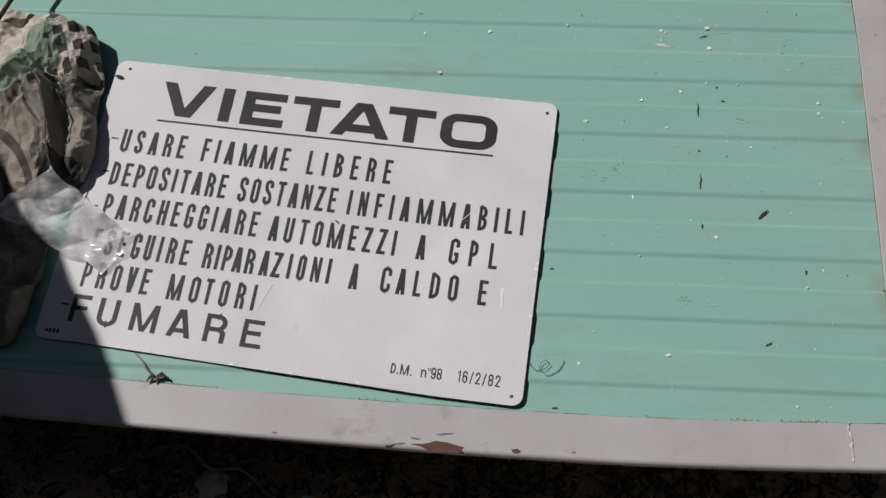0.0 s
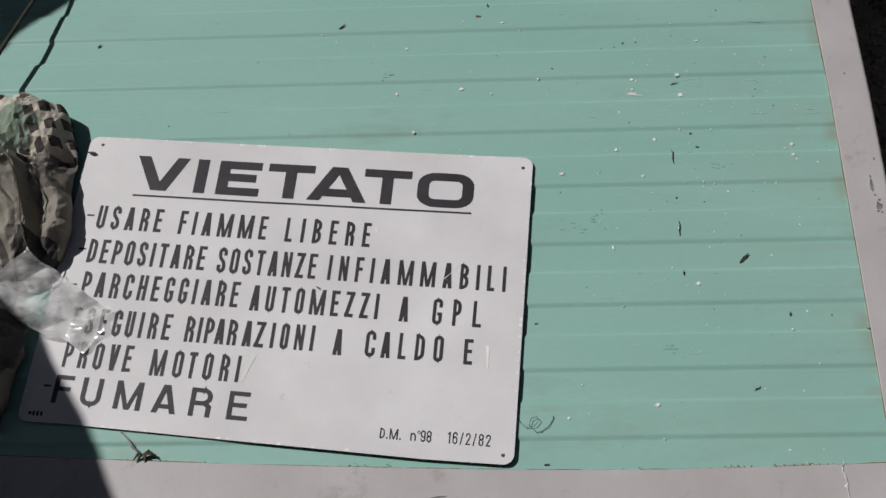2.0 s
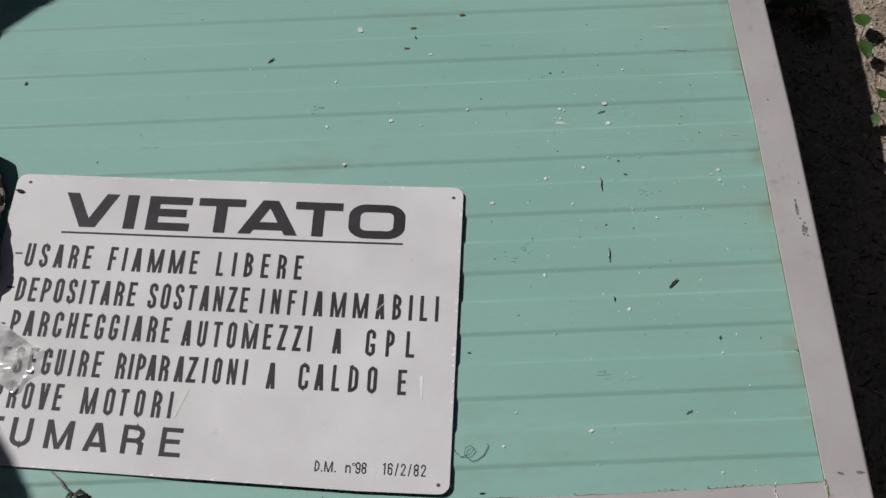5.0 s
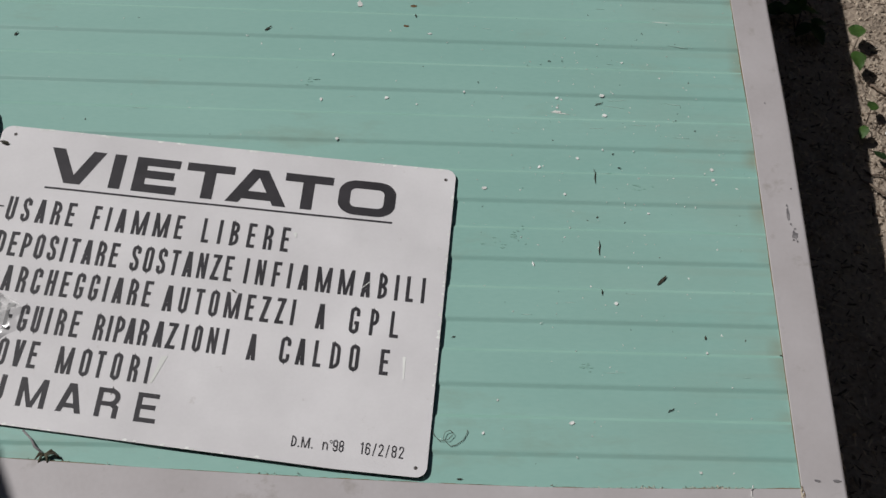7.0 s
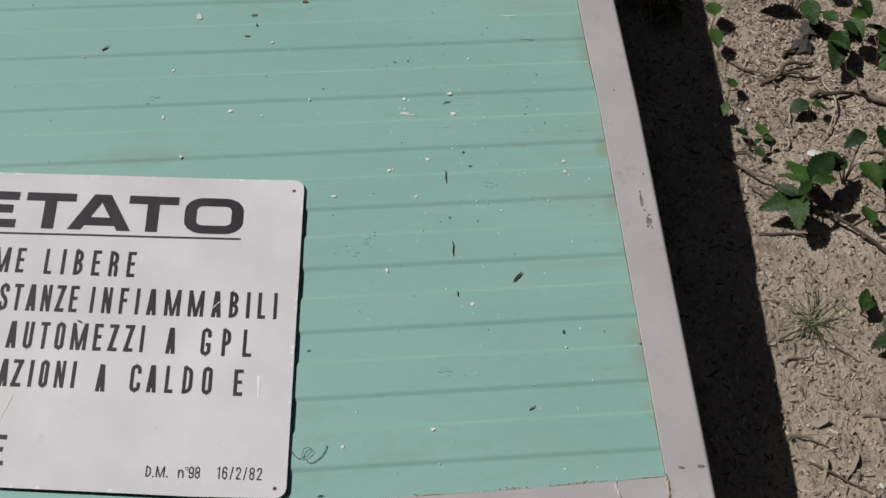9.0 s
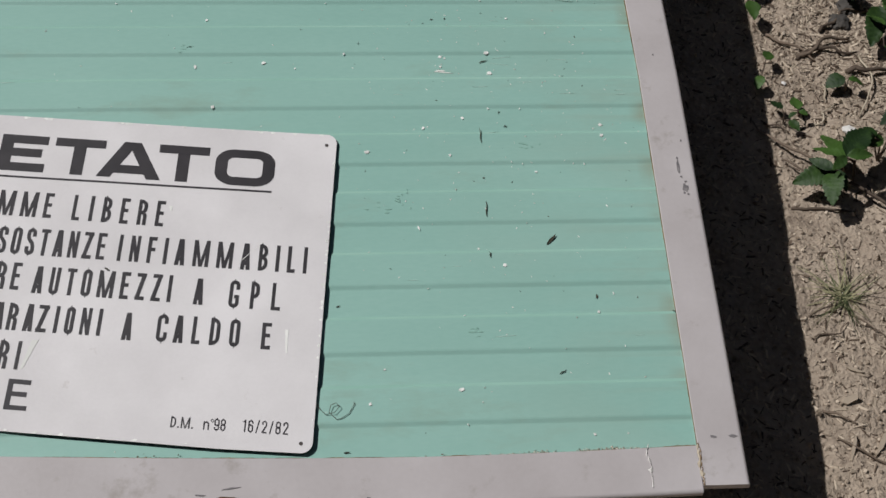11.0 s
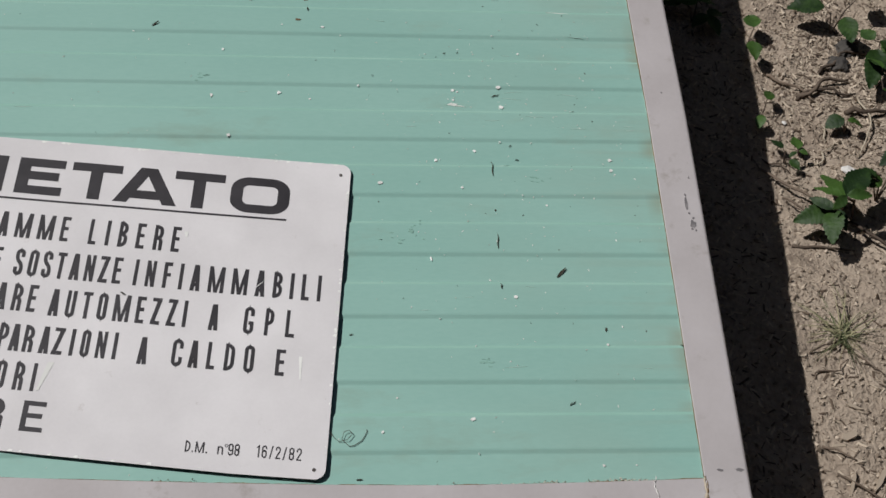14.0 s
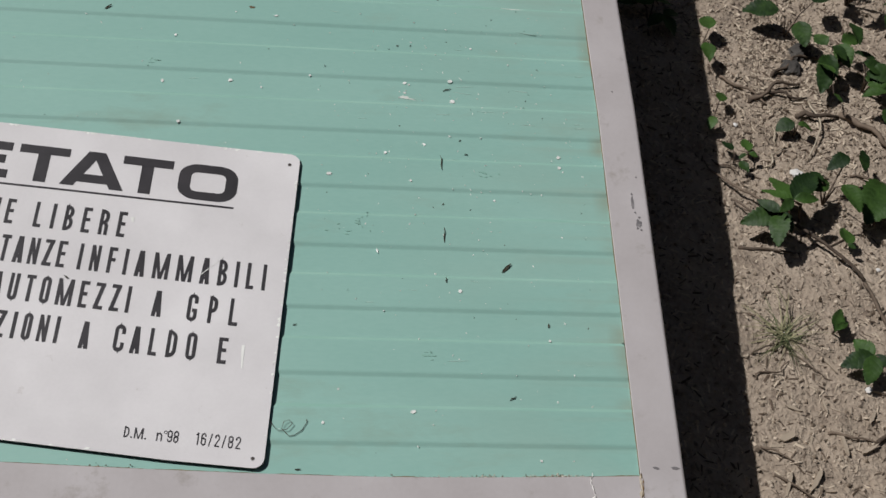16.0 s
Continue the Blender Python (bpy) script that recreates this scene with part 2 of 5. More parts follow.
def build_shade_wall():
    """An unseen wall added beside the panel; its notched top is cut to shade the panel's far corner."""
    outline = [(-1.2, -0.05), (-1.2, 1.9), (-0.4, 1.5), (0.034, 1.111), (0.119, 1.062), (0.199, 1.015), (0.252, 0.968), (0.287, 0.946), (0.359, 0.867), (0.472, 0.812), (0.54, 0.755), (0.667, 0.873), (0.795, 1.037), (0.854, 1.112), (1.4, 1.25), (1.4, -0.05)]
    n = len(outline)
    verts = [(-1.4, y, z) for y, z in outline] + [(-1.55, y, z) for y, z in outline]
    faces = [tuple(range(n)), tuple(range(2 * n - 1, n - 1, -1))] + [(k, n + k, n + (k + 1) % n, (k + 1) % n) for k in range(n)]
    solid("shade_wall_west", Matrix(), mesh_of("shade_wall_west", verts, faces, M_WALL), "unseen added wall, its notched top cut to shape the shade", "wall", kind="structure")


build_shade_wall()

# Unseen near-black walls, added all round to block skylight and deepen the shade.
M_SKY_BLOCK = material("sky_block_dark", (0.016, 0.018, 0.022), (0.03, 0.034, 0.04), 4, 0.95, bump=0.6)


def build_sky_block(name, lo, hi):
    bm = box(lo, hi)
    me = bpy.data.meshes.new(name)
    bm.to_mesh(me)
    bm.free()
    me.materials.append(M_SKY_BLOCK)
    solid(name, Matrix(), me, "plain dark wall, unseen, added to block skylight", "wall", kind="structure")


build_sky_block("sky_block_north", (-5.2, 2.6, -0.05), (2.6, 2.8, 6.0))
build_sky_block("sky_block_east", (2.4, -2.4, -0.05), (2.6, 2.6, 6.0))
build_sky_block("sky_block_south", (-5.2, -2.6, -0.05), (2.6, -2.4, 6.0))
build_sky_block("sky_block_far_west", (-5.4, -2.6, -0.05), (-5.2, 2.8, 3.8))

# ---- the panel ----
LEFT, FAR = -1.22, 1.22
PITCH, RIB0 = 0.0742, 0.031


def sheet_z(y):
    """Height of the ribbed sheet at y."""
    s = (y - RIB0) % PITCH
    if s < 0.037:
        return 0.0
    return -0.0020 if 0.042 < s < PITCH - 0.004 else -0.0010


def front_joint(x):
    """The front rail's curve is fitted to the camera's view: its inner edge's y at x."""
    return -0.004 * math.sin(math.pi / 2 * min(1.0, max(0.0, -x / 0.25))) + 0.0475 * max(0.0, -x - 0.25) ** 1.5


def side_joint(y):
    """The side rail's far end is drawn in to fit the camera's view: its inner edge's x at y."""
    return 0.0017 - 0.0042 * max(0.0, (y - 0.44) / 0.2)


def bent_rail(stations, profile):
    """A rail swept along stations, each a map from the profile's (across, z) to a point."""
    bm = bmesh.new()
    rings = [[bm.verts.new(place(a, z)) for a, z in profile] for place in stations]
    n = len(profile)
    for p, q in zip(rings, rings[1:]):
        for k in range(n):
            bm.faces.new((p[k], p[(k + 1) % n], q[(k + 1) % n], q[k]))
    bm.faces.new(rings[0][::-1])
    bm.faces.new(rings[-1])
    bmesh.ops.recalc_face_normals(bm, faces=bm.faces[:])
    return bm


def rail_profile(width, top, deep, r=0.0042):
    """Inner edge sharp, outer edge rolled over."""
    roll = [(width - r + r * math.sin(radians(a)), top - r + r * math.cos(radians(a))) for a in range(0, 91, 15)]
    return [(0, -deep), (0, top - 0.0006), (0.0006, top)] + roll + [(width, -deep)]


def build_panel():
    panel = thing("framed_panel", PANEL, "pale green ribbed metal panel in a grey painted frame", "panel")
    # Ribbed sheet: raised from each dark line to the next pale line.
    prof = [(-0.007, 0.0)]
    k = 0
    while RIB0 + k * PITCH < FAR - 0.06:
        y = RIB0 + k * PITCH
        prof += [(y - 0.0034, 0.0), (y - 0.0022, 0.0003), (y + 0.0010, 0.0017), (y + 0.0026, 0.0020), (y + 0.0352, 0.0020), (y + 0.037, 0.0018), (y + 0.0405, 0.0003), (y + 0.043, 0.0)]
        k += 1
    prof.append((FAR, 0.0))
    cols = [LEFT + (0.003 - LEFT) * i / 40 for i in range(41)]
    verts = [(x, y, z - 0.0022 + 0.0003 * noise.noise((x * 3, y * 5, 0))) for x in cols for y, z in prof]
    n = len(prof)
    faces = [(i * n + j, (i + 1) * n + j, (i + 1) * n + j + 1, i * n + j + 1) for i in range(40) for j in range(n - 1)]
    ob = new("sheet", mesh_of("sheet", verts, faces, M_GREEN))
    ob.data.materials.append(M_WORN_LIT)
    # Sun-facing rib slopes: wear and their sunlit line, both put into the colour.
    for i, poly in enumerate(ob.data.polygons):
        j = i % (n - 1)
        if j > 0 and (j - 1) % 8 == 5:
            poly.material_index = 1
    ob.parent = panel
    tagged(ob, "pale green enamelled ribbed sheet, dusty and scratched")
    part("backing", box((LEFT, 0.0, -0.03), (0, FAR, -0.006)), M_WOOD, panel)
    steps = [LEFT - 0.047 + (0.0008 - LEFT + 0.047) * k / 60 for k in range(61)]
    part("front_rail", bent_rail([(lambda a, z, x=x: (x, front_joint(x) - a, z)) for x in steps], rail_profile(0.0475, 0.0011, 0.006)), M_RAIL, panel, "grey painted rail with chipped paint")
    steps = [-0.0405 + (FAR + 0.0855) * k / 60 for k in range(61)]
    part("side_rail", bent_rail([(lambda a, z, y=y: (side_joint(y) + a, y, z)) for y in steps], rail_profile(0.0448, 0.0015, 0.008)), M_RAIL, panel, "grey painted rail with dark scuffs")
    part("side_rail", box((LEFT - 0.047, 0.0, -0.034), (LEFT - 0.001, FAR + 0.045, 0.001), 0.0035, 3), M_RAIL, panel)
    part("far_rail", box((LEFT, FAR + 0.001, -0.034), (0.0015, FAR + 0.045, 0.0), 0.003, 3), M_RAIL, panel)
    # Rust along the side joint and grit along the front joint.
    verts, faces = [], []
    for i in range(240):
        y = i * FAR / 240
        w = 0.0007 + 0.0022 * max(0.0, noise.noise((y * 14, 3.3, 0)) - 0.1) + 0.0004 * noise.noise((y * 160, 1.1, 0))
        verts += [(side_joint(y) - max(0.0001, w), y, 0.0002), (side_joint(y) + 0.0003, y, 0.0003)]
    faces = [(2 * i, 2 * i + 1, 2 * i + 3, 2 * i + 2) for i in range(239)]
    ob = new("rust_seam", mesh_of("rust_seam", verts, faces, M_STAIN))
    ob.parent = panel
    tagged(ob, "rusty orange seam")
    verts = []
    for i in range(300):
        x = LEFT * i / 299
        w = max(0.0001, 0.0005 + 0.0009 * noise.noise((x * 30, 7.7, 0)) + 0.0005 * noise.noise((x * 190, 2.7, 0)))
        verts += [(x, front_joint(x) - 0.0004, 0.0004), (x, front_joint(x) + w, 0.0003)]
    ob = new("dirt_seam", mesh_of("dirt_seam", verts, [(2 * i, 2 * i + 1, 2 * i + 3, 2 * i + 2) for i in range(299)], M_STAIN))
    ob.parent = panel
    tagged(ob, "brown dirt line in the joint")
    rnd = random.Random(5)
    verts, faces = [], []
    for i in range(560):
        x = LEFT * rnd.random() if i % 3 else -0.16 * rnd.random()
        y, z, s = front_joint(x) + abs(rnd.gauss(0.0, 0.0012)), 0.0, rnd.uniform(0.0002, 0.0007) + 0.0007 * rnd.random() ** 6
        if noise.noise((x * 22, 4.4, 0)) < -0.02:
            continue
        b = len(verts)
        verts += [(x - s, y - s, z), (x + s, y - s * 0.7, z), (x + s * 0.8, y + s, z), (x - s, y + s * 0.8, z), (x, y, z + s)]
        faces += [(b, b + 1, b + 4), (b + 1, b + 2, b + 4), (b + 2, b + 3, b + 4), (b + 3, b, b + 4)]
    ob = new("joint_grit", mesh_of("joint_grit", verts, faces, M_GRIT))
    ob.parent = panel
    tagged(ob, "sandy grit caught in the joint", kind="stuff")

    def patch(name, x, y, z, rx, ry, mat, seed, tilt=0.0, label=""):
        me = chip_mesh(name, ry, rx / ry, 0.0004, mat, seed, 14)
        o = new(name, me)
        o.parent = panel
        o.matrix_local = pose(x, y, z + (0.0012 if y < 0 else 0.0006 if x > 0 else 0.0), tilt, 0, random.Random(seed).uniform(-8, 8))
        tagged(o, label)

    smear = material("dirt_smear", (0.235, 0.42, 0.35), (0.275, 0.475, 0.395), 60, 0.5)
    for k, (x, y, w, h) in enumerate([(-0.285, 0.276, 0.016, 0.004), (-0.262, 0.283, 0.007, 0.003), (-0.50, 0.487, 0.012, 0.003), (-0.13, 0.348, 0.01, 0.0025), (-0.2, 0.122, 0.012, 0.003)]):
        dabs = random.Random(300 + k)
        for q in range(7):
            px, py = x + dabs.gauss(0, w * 0.5), y + dabs.gauss(0, h * 1.6)
            patch("dirt_smear", px, py, sheet_z(py) - 0.0002, dabs.uniform(0.08, 0.3) * w, dabs.uniform(0.0006, 0.0016), smear, 700 + 10 * k + q)
    # Hairline scuffs in the enamel.
    dabs = random.Random(41)
    for k in range(26):
        px, py = (-0.26 * dabs.random() ** 1.5 - 0.012, dabs.uniform(0.02, 0.62)) if k % 3 else (dabs.uniform(-0.7, -0.05), dabs.uniform(0.4, 0.68))
        patch("hairline", px, py, sheet_z(py) - 0.0003, dabs.uniform(0.004, 0.016), dabs.uniform(0.00018, 0.00035), M_PALE_GREEN, 900 + k)
    for k, (x, y, w, h) in enumerate([(-0.075, 0.5875, 0.026, 0.0009), (-0.215, 0.4495, 0.012, 0.0009), (-0.218, 0.4515, 0.006, 0.0014)]):
        patch("pale_streak", x, y, sheet_z(y) - 0.0001, w, h, M_SPECK, 90 + k)
    for k, (x, y, w) in enumerate([(-0.384, 0.603, 0.005), (-0.392, 0.57, 0.004), (-0.324, 0.621, 0.004)]):
        patch("rust_spot", x, y, sheet_z(y) - 0.0001, w, w * 0.5, M_RUST, 95 + k)
    patch("bare_patch", -0.438, -0.0435, 0.0, 0.029, 0.006, M_PRIMER, 3, 14, "bare brown patch where paint flaked off")
    patch("bare_patch", -0.365, -0.0445, 0.0, 0.005, 0.003, M_PRIMER, 8, 14)
    for k, (x, y, w) in enumerate([(-0.478, -0.042, 0.007), (-0.462, -0.036, 0.006), (-0.435, -0.030, 0.009), (-0.488, -0.044, 0.006), (-0.31, -0.043, 0.002), (-0.60, -0.036, 0.003)]):
        patch("scratch", x, y, 0.0, w, 0.0011, M_SCUFF, 20 + k)
    for k, (x, y, w, h) in enumerate([(0.0325, 0.291, 0.0038, 0.006), (0.0285, 0.318, 0.002, 0.009), (0.0375, 0.008, 0.005, 0.0022), (0.018, 0.008, 0.004, 0.0016), (0.0335, 0.299, 0.002, 0.0014), (0.0305, 0.285, 0.0016, 0.002), (0.030, 0.305, 0.0012, 0.0016), (0.0285, 0.329, 0.0014, 0.002), (0.0345, 0.283, 0.0012, 0.0014), (0.036, 0.352, 0.001, 0.0015), (0.021, 0.47, 0.001, 0.0013)]):
        patch("scuff_mark", x, y, 0.001, w, h, M_SCUFF, 40 + k)
    # Flaking seam between the two rails and a smaller crack beside it.
    for name, x0, w, mat, seed in (("flaked_seam", 0.0018, 0.0036, M_PALE, 2), ("flaked_seam", 0.0026, 0.0014, M_RUST, 4), ("cracked_filler", -0.046, 0.0016, M_SHELL, 6)):
        verts = []
        for i in range(46):
            y = 0.002 - i * 0.00095
            c = x0 + 0.003 * noise.noise((seed, y * 70, 0)) + 0.0012 * noise.noise((seed, y * 400, 3))
            ww = w * max(0.06, 0.3 + 1.5 * noise.noise((seed, y * 190, 7)))
            verts += [(c - ww, y, 0.0016), (c, y, 0.0024), (c + ww, y, 0.0016)]
        faces = [q for i in range(45) for q in ((3 * i, 3 * i + 1, 3 * i + 4, 3 * i + 3), (3 * i + 1, 3 * i + 2, 3 * i + 5, 3 * i + 4))]
        o = new(name, mesh_of(name, verts, faces, mat))
        o.parent = panel
    return panel


build_panel()

# Two timber bearers carry the panel in the dark below it.
for y, h in ((0.16, 0.168), (0.98, 0.273)):
    bm = box((-1.1, y - 0.03, -0.02), (-0.12, y + 0.03, h), 0.003)
    for v in bm.verts:
        if v.co.z > 0.08:
            v.co.z += (v.co.y - y) * 0.13
    me = bpy.data.meshes.new("timber_bearer")
    bm.to_mesh(me)
    bm.free()
    me.materials.append(M_WOOD)
    solid("timber_bearer", Matrix(), me, "rough timber bearer under the panel", "timber", "bearers")

# ---- sign lettering: condensed grotesque capitals from ribbons ----
def ribbon(path, thick):
    """Left and right points of a ribbon along a path, mitred at its bends; thick may be one width or a flat-ended slant (width, "level")."""
    out = []
    if isinstance(thick, tuple):
        for x, y in path:
            out += [(x - thick[0] / 2, y), (x + thick[0] / 2, y)]
        return out
    closed = path[0] == path[-1]
    for i, p in enumerate(path):
        a = path[i - 1] if i else (path[-2] if closed else None)
        b = path[i + 1] if i + 1 < len(path) else (path[1] if closed else None)
        ways = [Vector((q[0] - o[0], q[1] - o[1])).normalized() for o, q in ((a, p), (p, b)) if o and q]
        way = sum(ways, Vector((0.0, 0.0))).normalized()
        grow = 1 / max(0.5, way.dot(ways[0]))
        nx, ny = -way.y * thick / 2 * grow, way.x * thick / 2 * grow
        out += [(p[0] + nx, p[1] + ny), (p[0] - nx, p[1] - ny)]
    return out


def bend(cx, cy, r, a0, a1, n=7):
    return [(cx + r * math.cos(radians(a0 + (a1 - a0) * k / n)), cy + r * math.sin(radians(a0 + (a1 - a0) * k / n))) for k in range(n + 1)]


def letter_paths(ch, w, h, t, corner=1.0):
    """Centre lines and widths of one letter in a box w by h, for strokes t wide; corner 1 rounds the bowls fully, less makes them squarer."""
    s = t / 2
    l, r, lo, hi, m = s, w - s, s, h - s, h * 0.52
    c = (r - l) / 2 * corner
    c = min(c, (hi - lo) / 2 * corner)
    down, level, lean = (lambda x: ([(x, 0), (x, h)], t)), (lambda y, a=0.0, b=w: ([(a, y), (b, y)], t)), (lambda a, b, wide=1.08: ([(a, 0), (b, h)], (t * wide, "level")))

    def bowl(y0, y1, x=r):
        q = min(x - l, (y1 - y0) / 2) * min(1.0, corner * 0.95)
        return ([(0, y1), (x - q, y1)] + bend(x - q, y1 - q, q, 90, 0) + bend(x - q, y0 + q, q, 0, -90) + [(0, y0)], t)

    if ch == "O":
        ring = bend(r - c, hi - c, c, 0, 90) + bend(l + c, hi - c, c, 90, 180) + bend(l + c, lo + c, c, 180, 270) + bend(r - c, lo + c, c, 270, 360)
        return [(ring + [ring[0]], t)]
    if ch in "CG":
        arch = [(r, h * 0.66), (r, hi - c)] + bend(r - c, hi - c, c, 0, 90)[1:] + bend(l + c, hi - c, c, 90, 180) + bend(l + c, lo + c, c, 180, 270) + bend(r - c, lo + c, c, 270, 360)
        return [(arch + [(r, h * (0.47 if ch == "G" else 0.35))], t)] + ([level(h * 0.47 - s, w * 0.48)] if ch == "G" else [])
    if ch == "S":
        return [([(r, h * 0.69), (r, hi - c)] + bend(r - c, hi - c, c, 0, 90)[1:] + bend(l + c, hi - c, c, 90, 180) + [(l, h * 0.70), (l + 0.12 * w, h * 0.58), (r - 0.12 * w, h * 0.43), (r, h * 0.31)] + bend(r - c, lo + c, c, 0, -90) + bend(l + c, lo + c, c, 270, 180) + [(l, h * 0.31)], t)]
    if ch == "U":
        return [([(l, h), (l, lo + c)] + bend(l + c, lo + c, c, 180, 270)[1:] + bend(r - c, lo + c, c, 270, 360) + [(r, h)], t)]
    if ch == "D":
        return [down(l), bowl(lo, hi)]
    if ch == "P":
        return [down(l), bowl(h * 0.44, hi)]
    if ch == "R":
        return [down(l), bowl(h * 0.47, hi), ([(r - 0.22 * (r - l), h * 0.45), (r, h * 0.36), (r, 0)], t)]
    if ch == "B":
        return [down(l), bowl(m, hi, r - 0.04 * w), bowl(lo, m)]
    if ch in "EFL":
        bars = {"E": (lo, m, hi), "F": (m, hi), "L": (lo,)}[ch]
        return [down(l)] + [level(y, 0, w * (0.9 if y == m else 1.0)) for y in bars]
    if ch == "H":
        return [down(l), down(r), level(m)]
    if ch == "I":
        return [down(w / 2)]
    if ch == "T":
        return [level(hi), down(w / 2)]
    if ch == "A":
        k = t * 0.56
        cut = h * 0.24
        return [lean(k, w / 2 - t * 0.12, 1.12), lean(w - k, w / 2 + t * 0.12, 1.12), level(cut, w * 0.2, w * 0.8)]
    if ch == "V":
        k = t * 0.56
        return [lean(w / 2 - t * 0.12, k, 1.12), lean(w / 2 + t * 0.12, w - k, 1.12)]
    if ch == "M":
        return [down(l), down(r), ([(w / 2 - t * 0.05, 0), (l + t * 0.1, h)], (t * 0.9, "level")), ([(w / 2 + t * 0.05, 0), (r - t * 0.1, h)], (t * 0.9, "level"))]
    if ch == "N":
        return [([(l, 0), (l, h)], t * 0.9), ([(r, 0), (r, h)], t * 0.9), ([(r, 0), (l, h)], (t * 0.95, "level"))]
    if ch == "Z":
        return [level(hi), level(lo), ([(t * 0.6, t * 0.5), (w - t * 0.6, h - t * 0.5)], (t * 1.15, "level"))]
    if ch == "/":
        return [([(s, -0.04 * h), (w - s, 1.02 * h)], (t * 0.9, "level"))]
    if ch == ".":
        return [([(w / 2, 0), (w / 2, t * 1.1)], t * 1.1)]
    if ch == "1":
        return [down(r), ([(0, h * 0.78), (r, h * 0.93)], t * 0.8)]
    if ch == "2":
        return [([(l, h * 0.68), (l, hi - c)] + bend(l + c, hi - c, c, 180, 90)[1:] + bend(r - c, hi - c, c, 90, 0) + [(r, h * 0.64), (l + t * 0.2, lo + t * 0.4)], t), level(lo)]
    if ch in "689":
        rings = {"6": [(lo, h * 0.58)], "9": [(h * 0.42, hi)], "8": [(lo, m), (m, hi)]}[ch]
        out = []
        for y0, y1 in rings:
            ring = bend(r - c, y1 - c, c, 0, 90) + bend(l + c, y1 - c, c, 90, 180) + bend(l + c, y0 + c, c, 180, 270) + bend(r - c, y0 + c, c, 270, 360)
            out.append((ring + [ring[0]], t))
        if ch == "6":
            out.append(([(l, h * 0.3), (l, hi - c)] + bend(l + c, hi - c, c, 180, 90)[1:] + bend(r - c, hi - c, c, 90, 0) + [(r, h * 0.72)], t))
        if ch == "9":
            out.append(([(r, h * 0.7), (r, lo + c)] + bend(r - c, lo + c, c, 0, -90)[1:] + bend(l + c, lo + c, c, 270, 180) + [(l, h * 0.28)], t))
        return out
    if ch == "n":
        return [down(l), ([(l, hi - c)] + bend(l + c, hi - c, c, 180, 90) + bend(r - c, hi - c, c, 90, 0) + [(r, 0)], t)]
    return []


# ---- the sign ----
SIGN = PANEL @ pose(-0.5958, 0.2048, 0.0, 0, 0, -5.1)
SIGN_W, SIGN_H = 0.2500, 0.1795


def sign_z(x, y):
    """The plate is slightly bent: its edges stand a few millimetres off the sheet."""
    return 0.0017 + 0.0009 * (x / SIGN_W) ** 2 * (0.6 + 0.4 * x / SIGN_W) + 0.0006 * noise.noise((x * 9, y * 9, 3))


def outline_fit(x, y):
    """The plate's outline is warped to fit the camera's view: its lower edge climbs to one end."""
    return (x - 0.0018 * y / SIGN_H, y * (1.016 - 0.058 * min(1.0, max(0.0, (0.16 - x) / 0.36))) if y < 0 else y)


